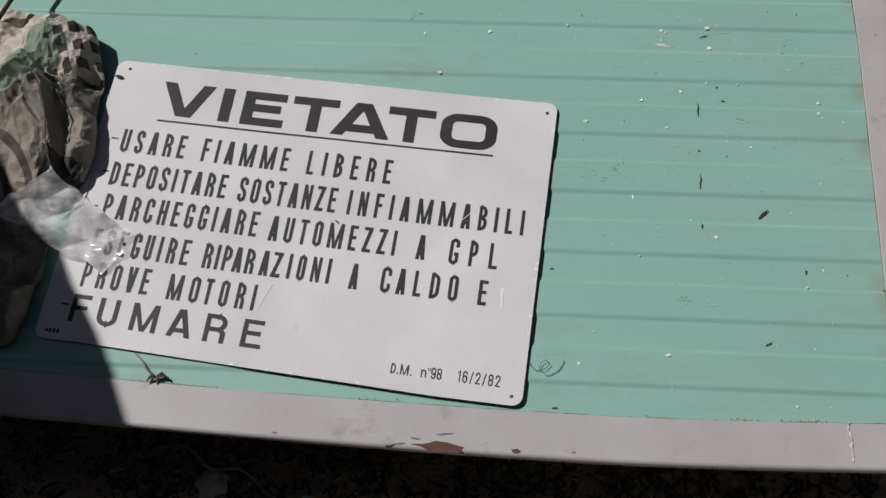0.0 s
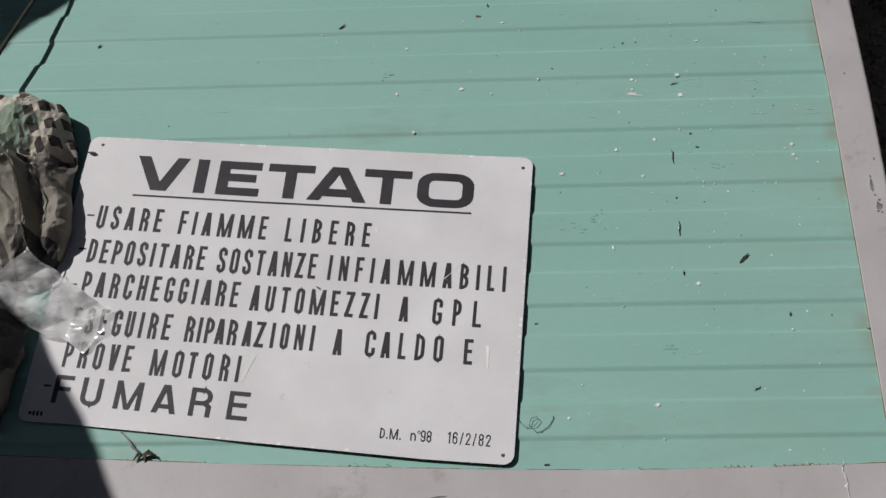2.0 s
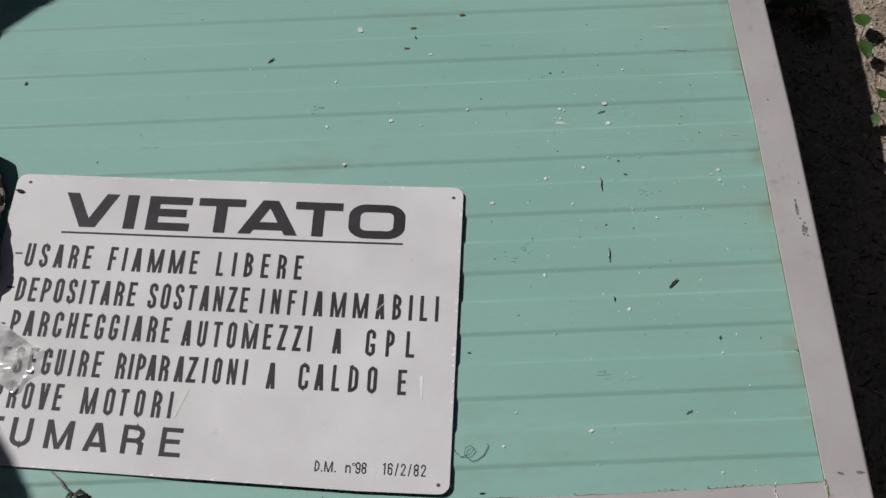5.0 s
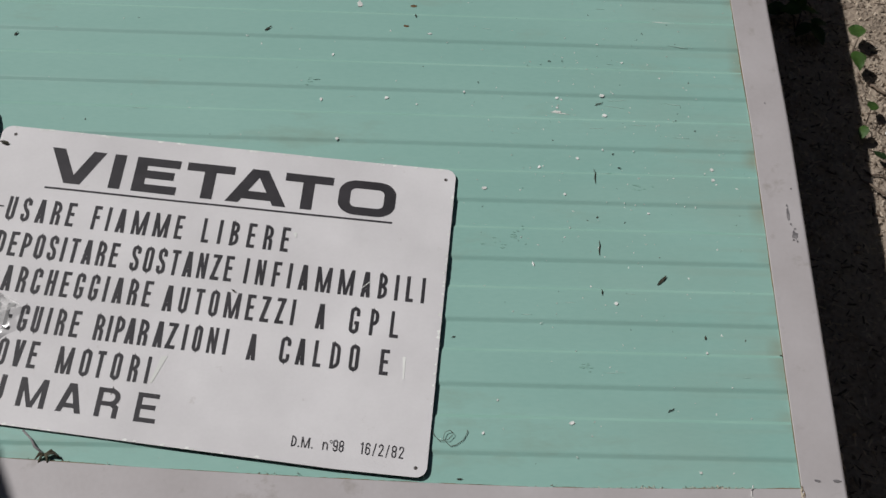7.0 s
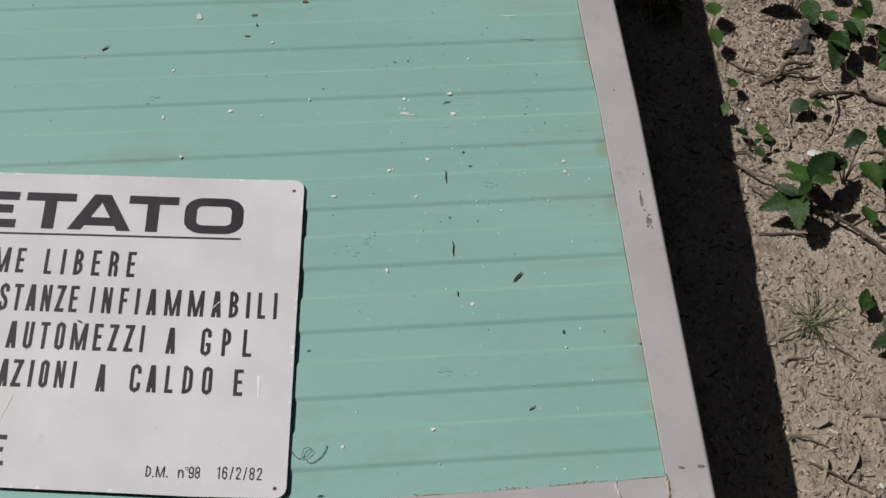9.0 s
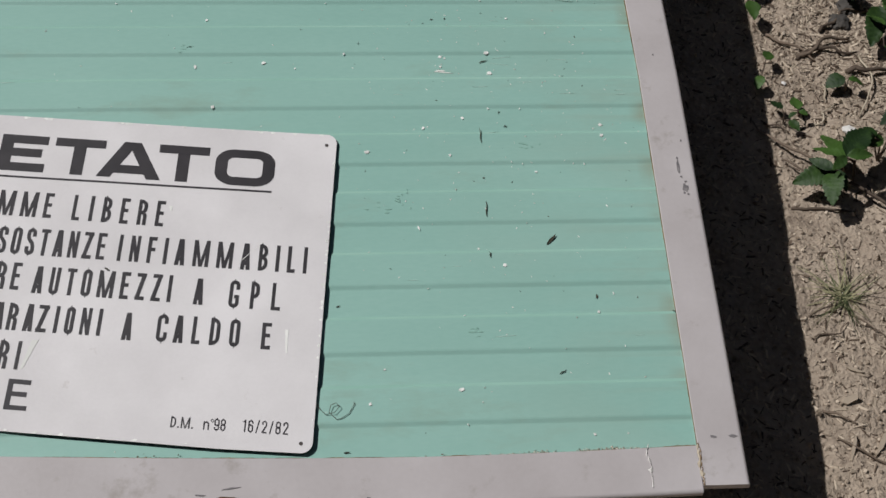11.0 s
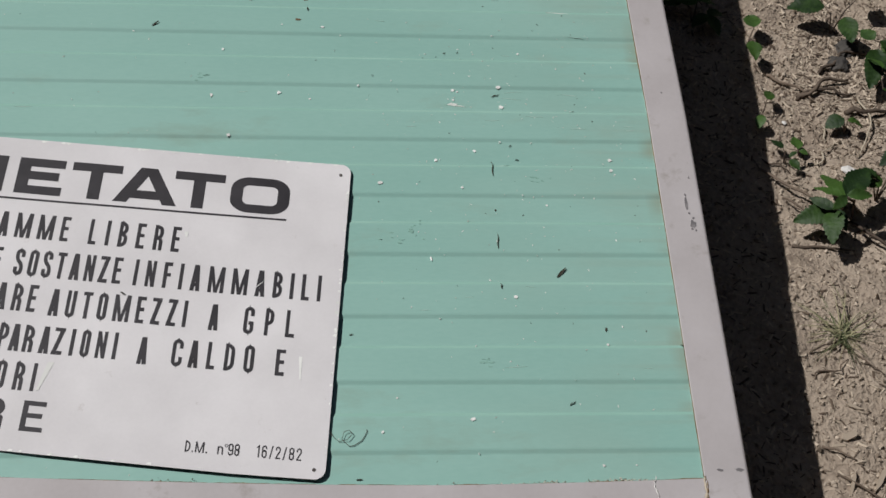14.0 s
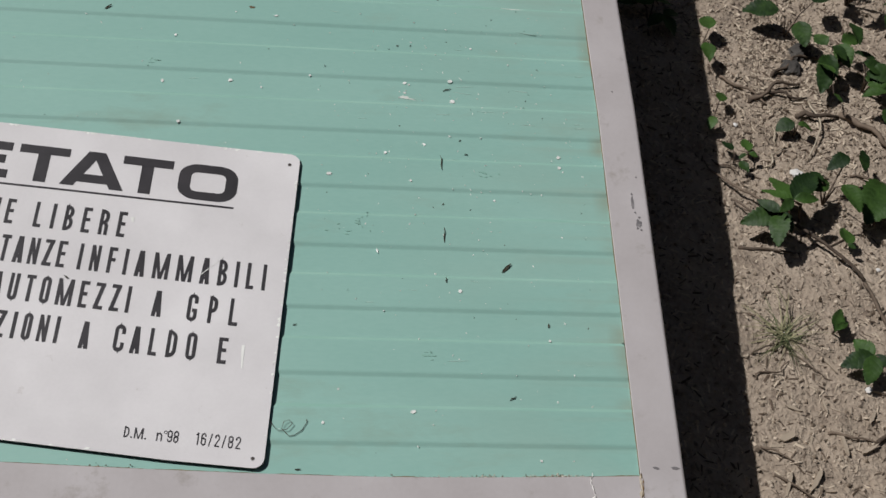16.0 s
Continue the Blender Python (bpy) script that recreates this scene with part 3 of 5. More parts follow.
def build_sign():
    sign = thing("warning_sign", SIGN, "white enamelled steel warning sign with black capitals, chipped edges", "sign")
    r, holes = 0.011, [(0.2378, 0.1657), (-0.2365, 0.1685), (0.2408, -0.1728), (-0.2365, -0.1625)]
    # Plate as a grid that follows the rounded outline.
    def limit(x, y):
        ax, ay = abs(x), abs(y)
        if ax > SIGN_W - r and ay > SIGN_H - r:
            dx, dy = ax - (SIGN_W - r), ay - (SIGN_H - r)
            d = math.hypot(dx, dy)
            if d > r:
                ax, ay = SIGN_W - r + dx * r / d, SIGN_H - r + dy * r / d
        return outline_fit(math.copysign(ax, x), math.copysign(ay, y))
    def steps(half):
        core = [-(half - r) + 2 * (half - r) * i / 36 for i in range(37)]
        edge = [half - r + r * i / 6 for i in range(1, 7)]
        return [-e for e in edge[::-1]] + core + edge
    xs, ys = steps(SIGN_W), steps(SIGN_H)
    n, thick = len(xs), 0.0011
    top, low = [], []
    for y in ys:
        for x in xs:
            a, b = limit(x, y)
            z = sign_z(a, b)
            top.append((a, b, z + thick))
            low.append((a, b, z))
    m = len(top)
    faces = [(j * n + i, j * n + i + 1, (j + 1) * n + i + 1, (j + 1) * n + i) for j in range(len(ys) - 1) for i in range(n - 1)]
    plate = new("plate", mesh_of("plate", top, faces, M_SIGN, True))
    plate.parent = sign
    rim = [i for i in range(n)] + [j * n + n - 1 for j in range(1, len(ys))] + [(len(ys) - 1) * n + i for i in range(n - 2, -1, -1)] + [j * n for j in range(len(ys) - 2, 0, -1)]
    back = [tuple(m + q for q in f[::-1]) for f in faces]
    sides = [(rim[k], m + rim[k], m + rim[(k + 1) % len(rim)], rim[(k + 1) % len(rim)]) for k in range(len(rim))]
    ob = new("plate_back", mesh_of("plate_back", [(x, y, z - 0.0002) for x, y, z in top] + low, back + sides, M_SIGN_EDGE))
    ob.parent = sign
    tagged(ob, "dark bare steel edge and back")
    for hx, hy in holes:
        me = chip_mesh("fixing_hole", 0.0021, 1.0, 0.0001, M_SIGN_EDGE, 1, 12)
        for v in me.vertices:
            v.co.x, v.co.y = v.co.x / max(1e-6, math.hypot(v.co.x, v.co.y)) * 0.0019, v.co.y / max(1e-6, math.hypot(v.co.x, v.co.y)) * 0.0019
        o = new("fixing_hole", me)
        o.parent = sign
        o.location = (hx, hy, sign_z(hx, hy) + thick + 0.0002)

    def drape(name, verts, faces, mat, lift):
        # Print positions were read from the camera's view; turned to the plate's angle.
        verts = [(x - 0.0131 * y, y + 0.0131 * x, z) for x, y, z in verts]
        verts = [(min(max(x, -SIGN_W), SIGN_W), min(max(y, -SIGN_H), SIGN_H), z) for x, y, z in verts]
        o = new(name, mesh_of(name, [(x, y, sign_z(x, y) + thick + lift + z) for x, y, z in verts], faces, mat))
        o.parent = sign
        return o

    WIDE = {"I": 0.42, "M": 1.72, "1": 0.55, "/": 0.75, ".": 0.34, "A": 1.08, "N": 1.06, "V": 1.06, "E": 0.92, "F": 0.88, "L": 0.86, "T": 0.98}

    def word(text, u0, u1, base, cap, unit=0.0092, stroke=0.0036, across=0.0041, slope=-0.025, boxes=None, corner=1.0):
        """One word, letter by letter: u0 to u1 across, letters cap high over the base line; the gaps take what the letters leave."""
        if not boxes:
            widths = [WIDE.get(c, 1.0) * unit for c in text]
            gap = (u1 - u0 - sum(widths)) / max(1, len(text) - 1)
            boxes, u = [], u0
            for w in widths:
                boxes.append((u, u + w))
                u += w + gap
        verts, faces, layer = [], [], 0
        middle = (boxes[0][0] + boxes[-1][1]) / 2
        for ch, (a, b) in zip(text, boxes):
            squash = across / stroke
            for path, thick in letter_paths(ch, b - a, cap / squash, stroke, corner):
                n, layer = len(verts), layer + 1
                for x, y in ribbon(path, thick):
                    y *= squash
                    rag = 0.00022 * noise.noise(((a + x) * 420, (base + y) * 420, 2.0))
                    verts.append((a + x + rag, base + y + rag + slope * (a + x - middle), 0.000006 * (layer % 14)))
                k = (len(verts) - n) // 2
                faces += [(n + 2 * q, n + 2 * q + 1, n + 2 * q + 3, n + 2 * q + 2) for q in range(k - 1)]
        return drape("lettering", verts, faces, M_INK, 0.00015)

    def bar(x0, x1, y, h, slope=0.0):
        return drape("printed_bar", [(x0 + (x1 - x0) * k / 20, y + s * h / 2 + slope * (x1 - x0) * (k / 20 - 0.5), 0) for s in (-1, 1) for k in range(21)], [(k, k + 1, 22 + k, 21 + k) for k in range(20)], M_INK, 0.00015)

    word("VIETATO", 0, 0, 0.1100, 0.0449, stroke=0.0128, across=0.0104, slope=-0.0206, corner=0.62,
         boxes=[(-0.190, -0.130), (-0.1208, -0.1082), (-0.096, -0.048), (-0.0405, 0.0115), (0.006, 0.072), (0.067, 0.1195), (0.1265, 0.1885)])
    bar(-0.187, 0.1875, 0.1034, 0.0024, -0.014)
    word("USARE", -0.2195, -0.147, 0.0605, 0.0295)
    word("FIAMME", -0.128, -0.031, 0.0575, 0.0298)
    word("LIBERE", -0.0105, 0.082, 0.054, 0.0305)
    word("DEPOSITARE", -0.2205, -0.0915, 0.0165, 0.0298)
    word("SOSTANZE", -0.078, 0.029, 0.012, 0.0308)
    word("INFIAMMABILI", 0.0415, 0.23, 0.008, 0.0305)
    word("PARCHEGGIARE", -0.218, -0.0485, -0.0255, 0.0305)
    word("AUTOMEZZI", -0.0355, 0.1, -0.0318, 0.0303)
    word("A", 0, 0, -0.0347, 0.0295, boxes=[(0.1220, 0.1317)])
    word("GPL", 0, 0, -0.0368, 0.0308, boxes=[(0.1566, 0.1665), (0.1774, 0.1861), (0.1982, 0.2072)])
    word("ESEGUIRE", 0, 0, -0.0685, 0.0303, boxes=[(-0.2188, -0.2104), (-0.2043, -0.1956), (-0.1898, -0.1815), (-0.1751, -0.1662), (-0.1612, -0.1527), (-0.1470, -0.1430), (-0.1367, -0.1277), (-0.1219, -0.1131)])
    word("RIPARAZIONI", 0, 0, -0.0722, 0.0296, boxes=[(-0.0975, -0.0883), (-0.0847, -0.0807), (-0.0769, -0.0679), (-0.0659, -0.0560), (-0.0526, -0.0432), (-0.0369, -0.0275), (-0.0243, -0.0143), (-0.0077, -0.0039), (0.0027, 0.0112), (0.0173, 0.0273), (0.0335, 0.0378)])
    word("A", 0, 0, -0.0770, 0.0298, boxes=[(0.0583, 0.0676)])
    word("CALDO", 0, 0, -0.0778, 0.0298, boxes=[(0.0911, 0.1014), (0.1076, 0.1172), (0.1252, 0.1333), (0.1423, 0.1520), (0.1613, 0.1711)])
    word("E", 0, 0, -0.0802, 0.029, boxes=[(0.1923, 0.2012)])
    word("PROVE", 0, 0, -0.1075, 0.03, boxes=[(-0.2186, -0.2096), (-0.2026, -0.1935), (-0.1869, -0.1775), (-0.1713, -0.1612), (-0.1554, -0.1468)])
    word("MOTORI", 0, 0, -0.112, 0.03, boxes=[(-0.1263, -0.1111), (-0.1030, -0.0931), (-0.0876, -0.0793), (-0.0715, -0.0622), (-0.0540, -0.0448), (-0.0375, -0.0334)])
    word("FUMARE", 0, 0, -0.1512, 0.0315, stroke=0.0052, across=0.0049, slope=-0.04,
         boxes=[(-0.2205, -0.201), (-0.1915, -0.170), (-0.156, -0.128), (-0.1165, -0.0914), (-0.0784, -0.056), (-0.0393, -0.018)])
    small = dict(unit=0.0048, stroke=0.0013, across=0.0014)
    word("D.M.", 0.1165, 0.1375, -0.1656, 0.0112, **small)
    word("n", 0, 0, -0.1662, 0.0085, boxes=[(0.1468, 0.1522)], **small)
    word("O", 0, 0, -0.1585, 0.0034, stroke=0.0007, across=0.0007, boxes=[(0.1532, 0.1564)])
    word("98", 0.1568, 0.1674, -0.1665, 0.012, **small)
    word("16/2/82", 0.1834, 0.2256, -0.1672, 0.0126, **small)
    for y in (0.0777, 0.0349, -0.0095, -0.0525, -0.1284):
        bar(-0.2318, -0.2238, y, 0.002)
    for k in range(3):
        bar(-0.236 + 0.004 * k, -0.2335 + 0.004 * k, -0.1595, 0.005)
    # Chips along the rim, pale scrapes and stuck specks.
    rnd = random.Random(11)
    for k in range(150):
        side = rnd.random()
        if side < 0.5:
            x, y = rnd.uniform(-0.24, 0.24), rnd.choice((-1, 1)) * (SIGN_H - rnd.uniform(0.0004, 0.0018))
        else:
            x, y = rnd.choice((-1, 1)) * (SIGN_W - rnd.uniform(0.0004, 0.0018)), rnd.uniform(-0.165, 0.165)
        s, ang = rnd.uniform(0.0006, 0.0021), rnd.uniform(0, 6.28)
        ring = [(x + s * rnd.uniform(0.6, 1.3) * math.cos(ang + q * 1.047) * 1.4, y + s * rnd.uniform(0.6, 1.3) * math.sin(ang + q * 1.047), 0) for q in range(6)]
        ring = [(*outline_fit(min(max(a, -SIGN_W), SIGN_W), min(max(b, -SIGN_H), SIGN_H)), c) for a, b, c in ring]
        ring = [(a + 0.0131 * b, b - 0.0131 * a, c) for a, b, c in ring]
        drape("enamel_chip", ring, [tuple(range(6))], M_FLAKE, 0.0002)
    for x0, y0, x1, y1, w in ((-0.022, -0.081, -0.030, -0.112, 0.003), (0.216, -0.058, 0.2175, -0.083, 0.0016), (0.165, 0.018, 0.185, 0.041, 0.0005), (0.087, 0.078, 0.088, 0.072, 0.002)):
        drape("scrape", [(x0 - w, y0, 0), (x0 + w, y0, 0), (x1 + w * 0.4, y1, 0), (x1 - w * 0.4, y1, 0)], [(0, 1, 2, 3)], M_FLAKE, 0.0003)
    return sign


build_sign()

# ---- crumpled sack and film on the panel ----
def hashed(i, j, seed):
    v = math.sin(i * 127.1 + j * 311.7 + seed * 74.7) * 43758.5453
    return 2 * (v - math.floor(v)) - 1


def facets(x, y, scale, seed):
    """Random heights on a triangle lattice, joined by flat facets with sharp creases."""
    x, y = x * scale, y * scale
    s = (x + y) * 0.36602540378
    u, v = x + s, y + s
    i, j = math.floor(u), math.floor(v)
    a, c = u - i, v - j
    p, q = hashed(i, j, seed), hashed(i + 1, j + 1, seed)
    if a > c:
        return p * (1 - a) + hashed(i + 1, j, seed) * (a - c) + q * c
    return p * (1 - c) + hashed(i, j + 1, seed) * (c - a) + q * a


def creases(p, seed):
    """Crumpled paper: facets at four sizes, bent a little so that no lattice shows."""
    x = p[0] + 0.022 * noise.noise((p[0] * 11, p[1] * 11, seed)) + 0.006 * noise.noise((p[0] * 37, p[1] * 37, seed))
    y = p[1] + 0.022 * noise.noise((p[0] * 11, p[1] * 11, seed + 7)) + 0.006 * noise.noise((p[0] * 37, p[1] * 37, seed + 7))
    return 0.028 * facets(x * 1.7, y * 0.75, 17, seed) + 0.011 * facets(x, y, 36, seed + 1) + 0.0055 * facets(x, y, 80, seed + 2) + 0.0024 * facets(x, y, 170, seed + 3)


def heap(name, cx, cy, rx, ry, top, mat, seed, n=90, power=2.6, rough=1.0, square=2.6, folds=(), lean=0.0):
    """A crumpled mound of paper with an uneven outline, its rim tucked under; folds are tent-shaped ridges along lines."""
    verts, faces = [], []
    for j in range(n + 1):
        for i in range(n + 1):
            u, v = 2 * i / n - 1, 2 * j / n - 1
            r = (abs(u) ** square + abs(v) ** square) ** (1 / square)
            ang = math.atan2(v, u)
            edge = 1 + 0.13 * noise.noise((math.cos(ang) * 1.6 + seed, math.sin(ang) * 1.6, 0)) + 0.05 * noise.noise((math.cos(ang) * 5, math.sin(ang) * 5, seed))
            y = cy + v * ry * edge
            x = cx + u * rx * edge + lean * (cy - y)
            body = max(0.0, 1 - min(1.0, r) ** power)
            ridge = 0.0
            for ax, ay, bx, by, amp, wide_l, wide_r in folds:
                dx, dy = bx - ax, by - ay
                length = math.hypot(dx, dy)
                bend = 0.004 * noise.noise((x * 40, y * 40, seed + ax))
                side = (dx * (y - ay) - dy * (x - ax)) / length + bend
                along = (dx * (x - ax) + dy * (y - ay)) / length
                over = max(0.0, -along, along - length)
                ridge += amp * max(0.0, 1 - (side / wide_l if side > 0 else -side / wide_r)) * max(0.0, 1 - over / 0.02)
            z = top * body ** 0.55 + (ridge + rough * creases((x, y, 0), seed)) * min(1.0, body * 2.2)
            tuck = max(0.0, min(1.0, (r - 0.86) / 0.14))
            x, y = x - u * rx * 0.12 * tuck ** 2, y - v * ry * 0.12 * tuck ** 2
            verts.append((x, y, max(0.0008 + 0.001 * tuck, z)))
    w = n + 1
    for j in range(n):
        for i in range(n):
            u, v = 2 * (i + 0.5) / n - 1, 2 * (j + 0.5) / n - 1
            if (abs(u) ** square + abs(v) ** square) ** (1 / square) < 1.02:
                faces.append((j * w + i, j * w + i + 1, (j + 1) * w + i + 1, (j + 1) * w + i))
    bm = bmesh.new()
    me = mesh_of(name, verts, faces, mat)
    bm.from_mesh(me)
    bmesh.ops.delete(bm, geom=[v for v in bm.verts if not v.link_faces], context="VERTS")
    bm.to_mesh(me)
    bm.free()
    return me


def printed_shaded_paper():
    """Kraft paper with a faded green band, dark printed blocks and two dark arcs; shade on its lower face and in a fold
    is painted in.
    """
    m = material("printed_shaded_paper", (0.42, 0.375, 0.315), (0.62, 0.565, 0.49), 14, 0.85, bump=0.3, fine=220)
    nt = m.node_tree
    bsdf = nt.nodes["Principled BSDF"]
    add, link = nt.nodes.new, nt.links.new
    colour = bsdf.inputs["Base Color"].links[0].from_socket
    xyz = add("ShaderNodeSeparateXYZ")
    link(add("ShaderNodeTexCoord").outputs["Object"], xyz.inputs[0])

    def calc(op, a, b=0.0, c=0.0):
        nd = add("ShaderNodeMath")
        nd.operation = op
        for k, v in enumerate((a, b, c)):
            if isinstance(v, (int, float)):
                nd.inputs[k].default_value = v
            else:
                link(v, nd.inputs[k])
        return nd.outputs[0]

    def along(dx, dy):
        return calc("MULTIPLY_ADD", xyz.outputs[0], dx, calc("MULTIPLY", xyz.outputs[1], dy))

    def band(value, centre, half):
        return calc("LESS_THAN", calc("ABSOLUTE", calc("SUBTRACT", value, centre)), half)

    def overlay(mask, rgb, colour):
        mix = add("ShaderNodeMix")
        mix.data_type = "RGBA"
        link(mask, mix.inputs[0])
        link(colour, mix.inputs[6])
        mix.inputs[7].default_value = (*rgb, 1)
        return mix.outputs[2]

    s, t = along(0.495, 0.869), along(-0.869, 0.495)
    green = calc("MULTIPLY", band(t, 0.983, 0.022), band(s, -0.158, 0.075))
    # Lower face darkened: the shade of its slope is put into the colour.
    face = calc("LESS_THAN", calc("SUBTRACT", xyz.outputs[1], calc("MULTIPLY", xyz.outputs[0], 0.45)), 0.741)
    colour = overlay(calc("MULTIPLY", face, 0.8), (0.20, 0.178, 0.147), colour)
    # Dark patch painted where a fold lies in shadow.
    fold_shade = calc("MULTIPLY", band(calc("ADD", xyz.outputs[0], calc("MULTIPLY", xyz.outputs[1], 0.3)), -0.753, 0.021), band(xyz.outputs[1], 0.342, 0.025))
    colour = overlay(calc("MULTIPLY", fold_shade, 0.75), (0.07, 0.064, 0.056), colour)
    colour = overlay(calc("MULTIPLY", green, 0.72), (0.13, 0.225, 0.16), colour)
    pale = calc("MULTIPLY", calc("MULTIPLY", band(t, 0.990, 0.006), band(s, -0.19, 0.035)), calc("GREATER_THAN", calc("SINE", calc("MULTIPLY", s, 520.0)), 0.1))
    colour = overlay(pale, (0.45, 0.45, 0.36), colour)
    across, up = along(0.938, 0.346), along(-0.346, 0.938)
    blocks = calc("MULTIPLY", calc("MULTIPLY", band(up, 0.672, 0.040), band(xyz.outputs[0], -0.866, 0.034)),
                  calc("MULTIPLY", calc("GREATER_THAN", calc("SINE", calc("MULTIPLY", across, 360.0)), -0.35), calc("GREATER_THAN", calc("SINE", calc("MULTIPLY", up, 300.0)), -0.2)))
    colour = overlay(blocks, (0.05, 0.043, 0.04), colour)
    dist = calc("SQRT", calc("ADD", calc("POWER", calc("ADD", xyz.outputs[0], 0.9832), 2.0), calc("POWER", calc("SUBTRACT", xyz.outputs[1], 0.1954), 2.0)))
    arcs = calc("MULTIPLY", calc("ADD", band(dist, 0.0981, 0.0045), band(dist, 0.0713, 0.004)), calc("LESS_THAN", xyz.outputs[1], 0.32))
    colour = overlay(calc("MULTIPLY", arcs, 0.9), (0.06, 0.05, 0.045), colour)
    dark = calc("MULTIPLY", band(xyz.outputs[0], -0.860, 0.019), band(along(0.3, 1.0), -0.032, 0.032))
    colour = overlay(calc("MULTIPLY", dark, 0.94), (0.03, 0.027, 0.026), colour)
    link(colour, bsdf.inputs["Base Color"])
    return m


SACK_FOLDS = [(-0.896, 0.345, -0.853, 0.205, 0.016, 0.010, 0.055), (-0.896, 0.345, -0.961, 0.264, 0.016, 0.045, 0.007), (-0.968, 0.305, -0.905, 0.402, 0.013, 0.022, 0.020),
              (-0.890, 0.372, -0.835, 0.360, -0.016, 0.010, 0.022), (-0.930, 0.412, -0.860, 0.434, 0.013, 0.012, 0.026)]


def build_sack():
    sack = thing("paper_sack", PANEL, "crumpled brown paper sack with faded green print", "sack")
    body = new("sack_body", heap("sack_body", -0.924, 0.328, 0.094, 0.152, 0.034, printed_shaded_paper(), 1, 200, rough=0.62, folds=SACK_FOLDS, lean=0.06))
    body.parent = sack
    # A thin cord lies down the sack's face.
    pts = []
    for k in range(15):
        s = k / 14
        x, y = -0.899 + 0.046 * s + 0.004 * math.sin(7 * s), 0.342 - 0.132 * s
        near = max((v.co.z for v in body.data.vertices if abs(v.co.x - x) < 0.004 and abs(v.co.y - y) < 0.004), default=0.01)
        pts.append((x, y, near + 0.0012))
    v, f = tube(pts, 0.0008, 5)
    cord = new("cord", mesh_of("cord", v, f, M_DARKBIT, True))
    cord.parent = sack
    tagged(cord, "thin dark cord")


build_sack()
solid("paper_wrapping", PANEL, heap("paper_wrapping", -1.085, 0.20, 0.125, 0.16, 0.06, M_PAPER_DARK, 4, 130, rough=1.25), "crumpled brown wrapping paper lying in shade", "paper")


solid("paper_flap", PANEL, heap("paper_flap", -0.992, 0.118, 0.142, 0.10, 0.034, M_CARD, 6, 110, 3.5, 0.8, 4.5), "limp dusty paper flap hanging to the frame", "paper")


def build_film():
    m = bpy.data.materials.new("clear_film")
    m.use_nodes = True
    bsdf = m.node_tree.nodes["Principled BSDF"]
    bsdf.inputs["Base Color"].default_value = (0.9, 0.89, 0.87, 1)
    bsdf.inputs["Roughness"].default_value, bsdf.inputs["Alpha"].default_value = 0.16, 0.5
    bsdf.inputs["Specular IOR Level"].default_value = 0.9
    grain = m.node_tree.nodes.new("ShaderNodeTexNoise")
    grain.inputs["Scale"].default_value = 5
    rub = m.node_tree.nodes.new("ShaderNodeValToRGB")
    rub.color_ramp.elements[0].position, rub.color_ramp.elements[1].position = 0.35, 0.7
    rub.color_ramp.elements[0].color, rub.color_ramp.elements[1].color = (0.28, 0.28, 0.28, 1), (0.92, 0.92, 0.92, 1)
    m.node_tree.links.new(grain.outputs["Fac"], rub.inputs["Fac"])
    m.node_tree.links.new(rub.outputs["Color"], bsdf.inputs["Alpha"])
    n = 60
    corner = [Vector((-0.915, 0.185)), Vector((-0.80, 0.128)), Vector((-0.772, 0.172)), Vector((-0.865, 0.236))]
    verts = []
    for j in range(n + 1):
        for i in range(n + 1):
            s, t = i / n, j / n
            p = corner[0].lerp(corner[1], s).lerp(corner[3].lerp(corner[2], s), t)
            p += 0.013 * Vector((noise.noise((s * 3, t * 3, 1)), noise.noise((s * 3, t * 3, 7))))
            z = 0.012 + 0.03 * (1 - s) ** 1.2 + 0.012 * facets(p.x + 0.01 * noise.noise((p.x * 30, p.y * 30, 2)), p.y * 0.5, 19, 3) + 0.007 * facets(p.x * 0.6, p.y + 0.008 * noise.noise((p.x * 40, p.y * 40, 6)), 44, 4)
            verts.append((p.x, p.y, max(0.0065, z)))
    faces = [(j * (n + 1) + i, j * (n + 1) + i + 1, (j + 1) * (n + 1) + i + 1, (j + 1) * (n + 1) + i) for j in range(n) for i in range(n)]
    solid("plastic_film", PANEL, mesh_of("plastic_film", verts, faces, m), "crumpled clear plastic film lying over the sign's edge", "plastic")


build_film()

def leaflet(length, width, fold=0.25, droop=0.15, teeth=7, seed=0):
    """A toothed, folded leaflet from the origin along +x."""
    rnd = random.Random(seed)
    verts, faces, n = [], [], 2 * teeth
    for i in range(n + 1):
        s = i / n
        w = width * (math.sin(math.pi * s ** 0.8)) ** 0.8 * (1.0 if i % 2 else 0.86) * rnd.uniform(0.94, 1.05)
        if i in (0, n):
            w = 0.0004
        x, z = length * s, -droop * length * s * s
        lag = length * 0.03 * (1 if i % 2 else 0)
        ruff = [0.06 * length * noise.noise((s * 4, q, seed * 1.7)) for q in (1.3, 4.7)]
        verts += [(x, 0, z - 0.0004), (x + lag, w * 0.55, z + fold * w * 0.55), (x + lag, w, z + fold * w * 0.7 + ruff[0]), (x + lag, -w * 0.55, z + fold * w * 0.55), (x + lag, -w, z + fold * w * 0.7 + ruff[1])]
    for i in range(n):
        a, b = 5 * i, 5 * i + 5
        faces += [(a, b, b + 1, a + 1), (a + 1, b + 1, b + 2, a + 2), (a, a + 3, b + 3, b), (a + 3, a + 4, b + 4, b + 3)]
    return verts, faces


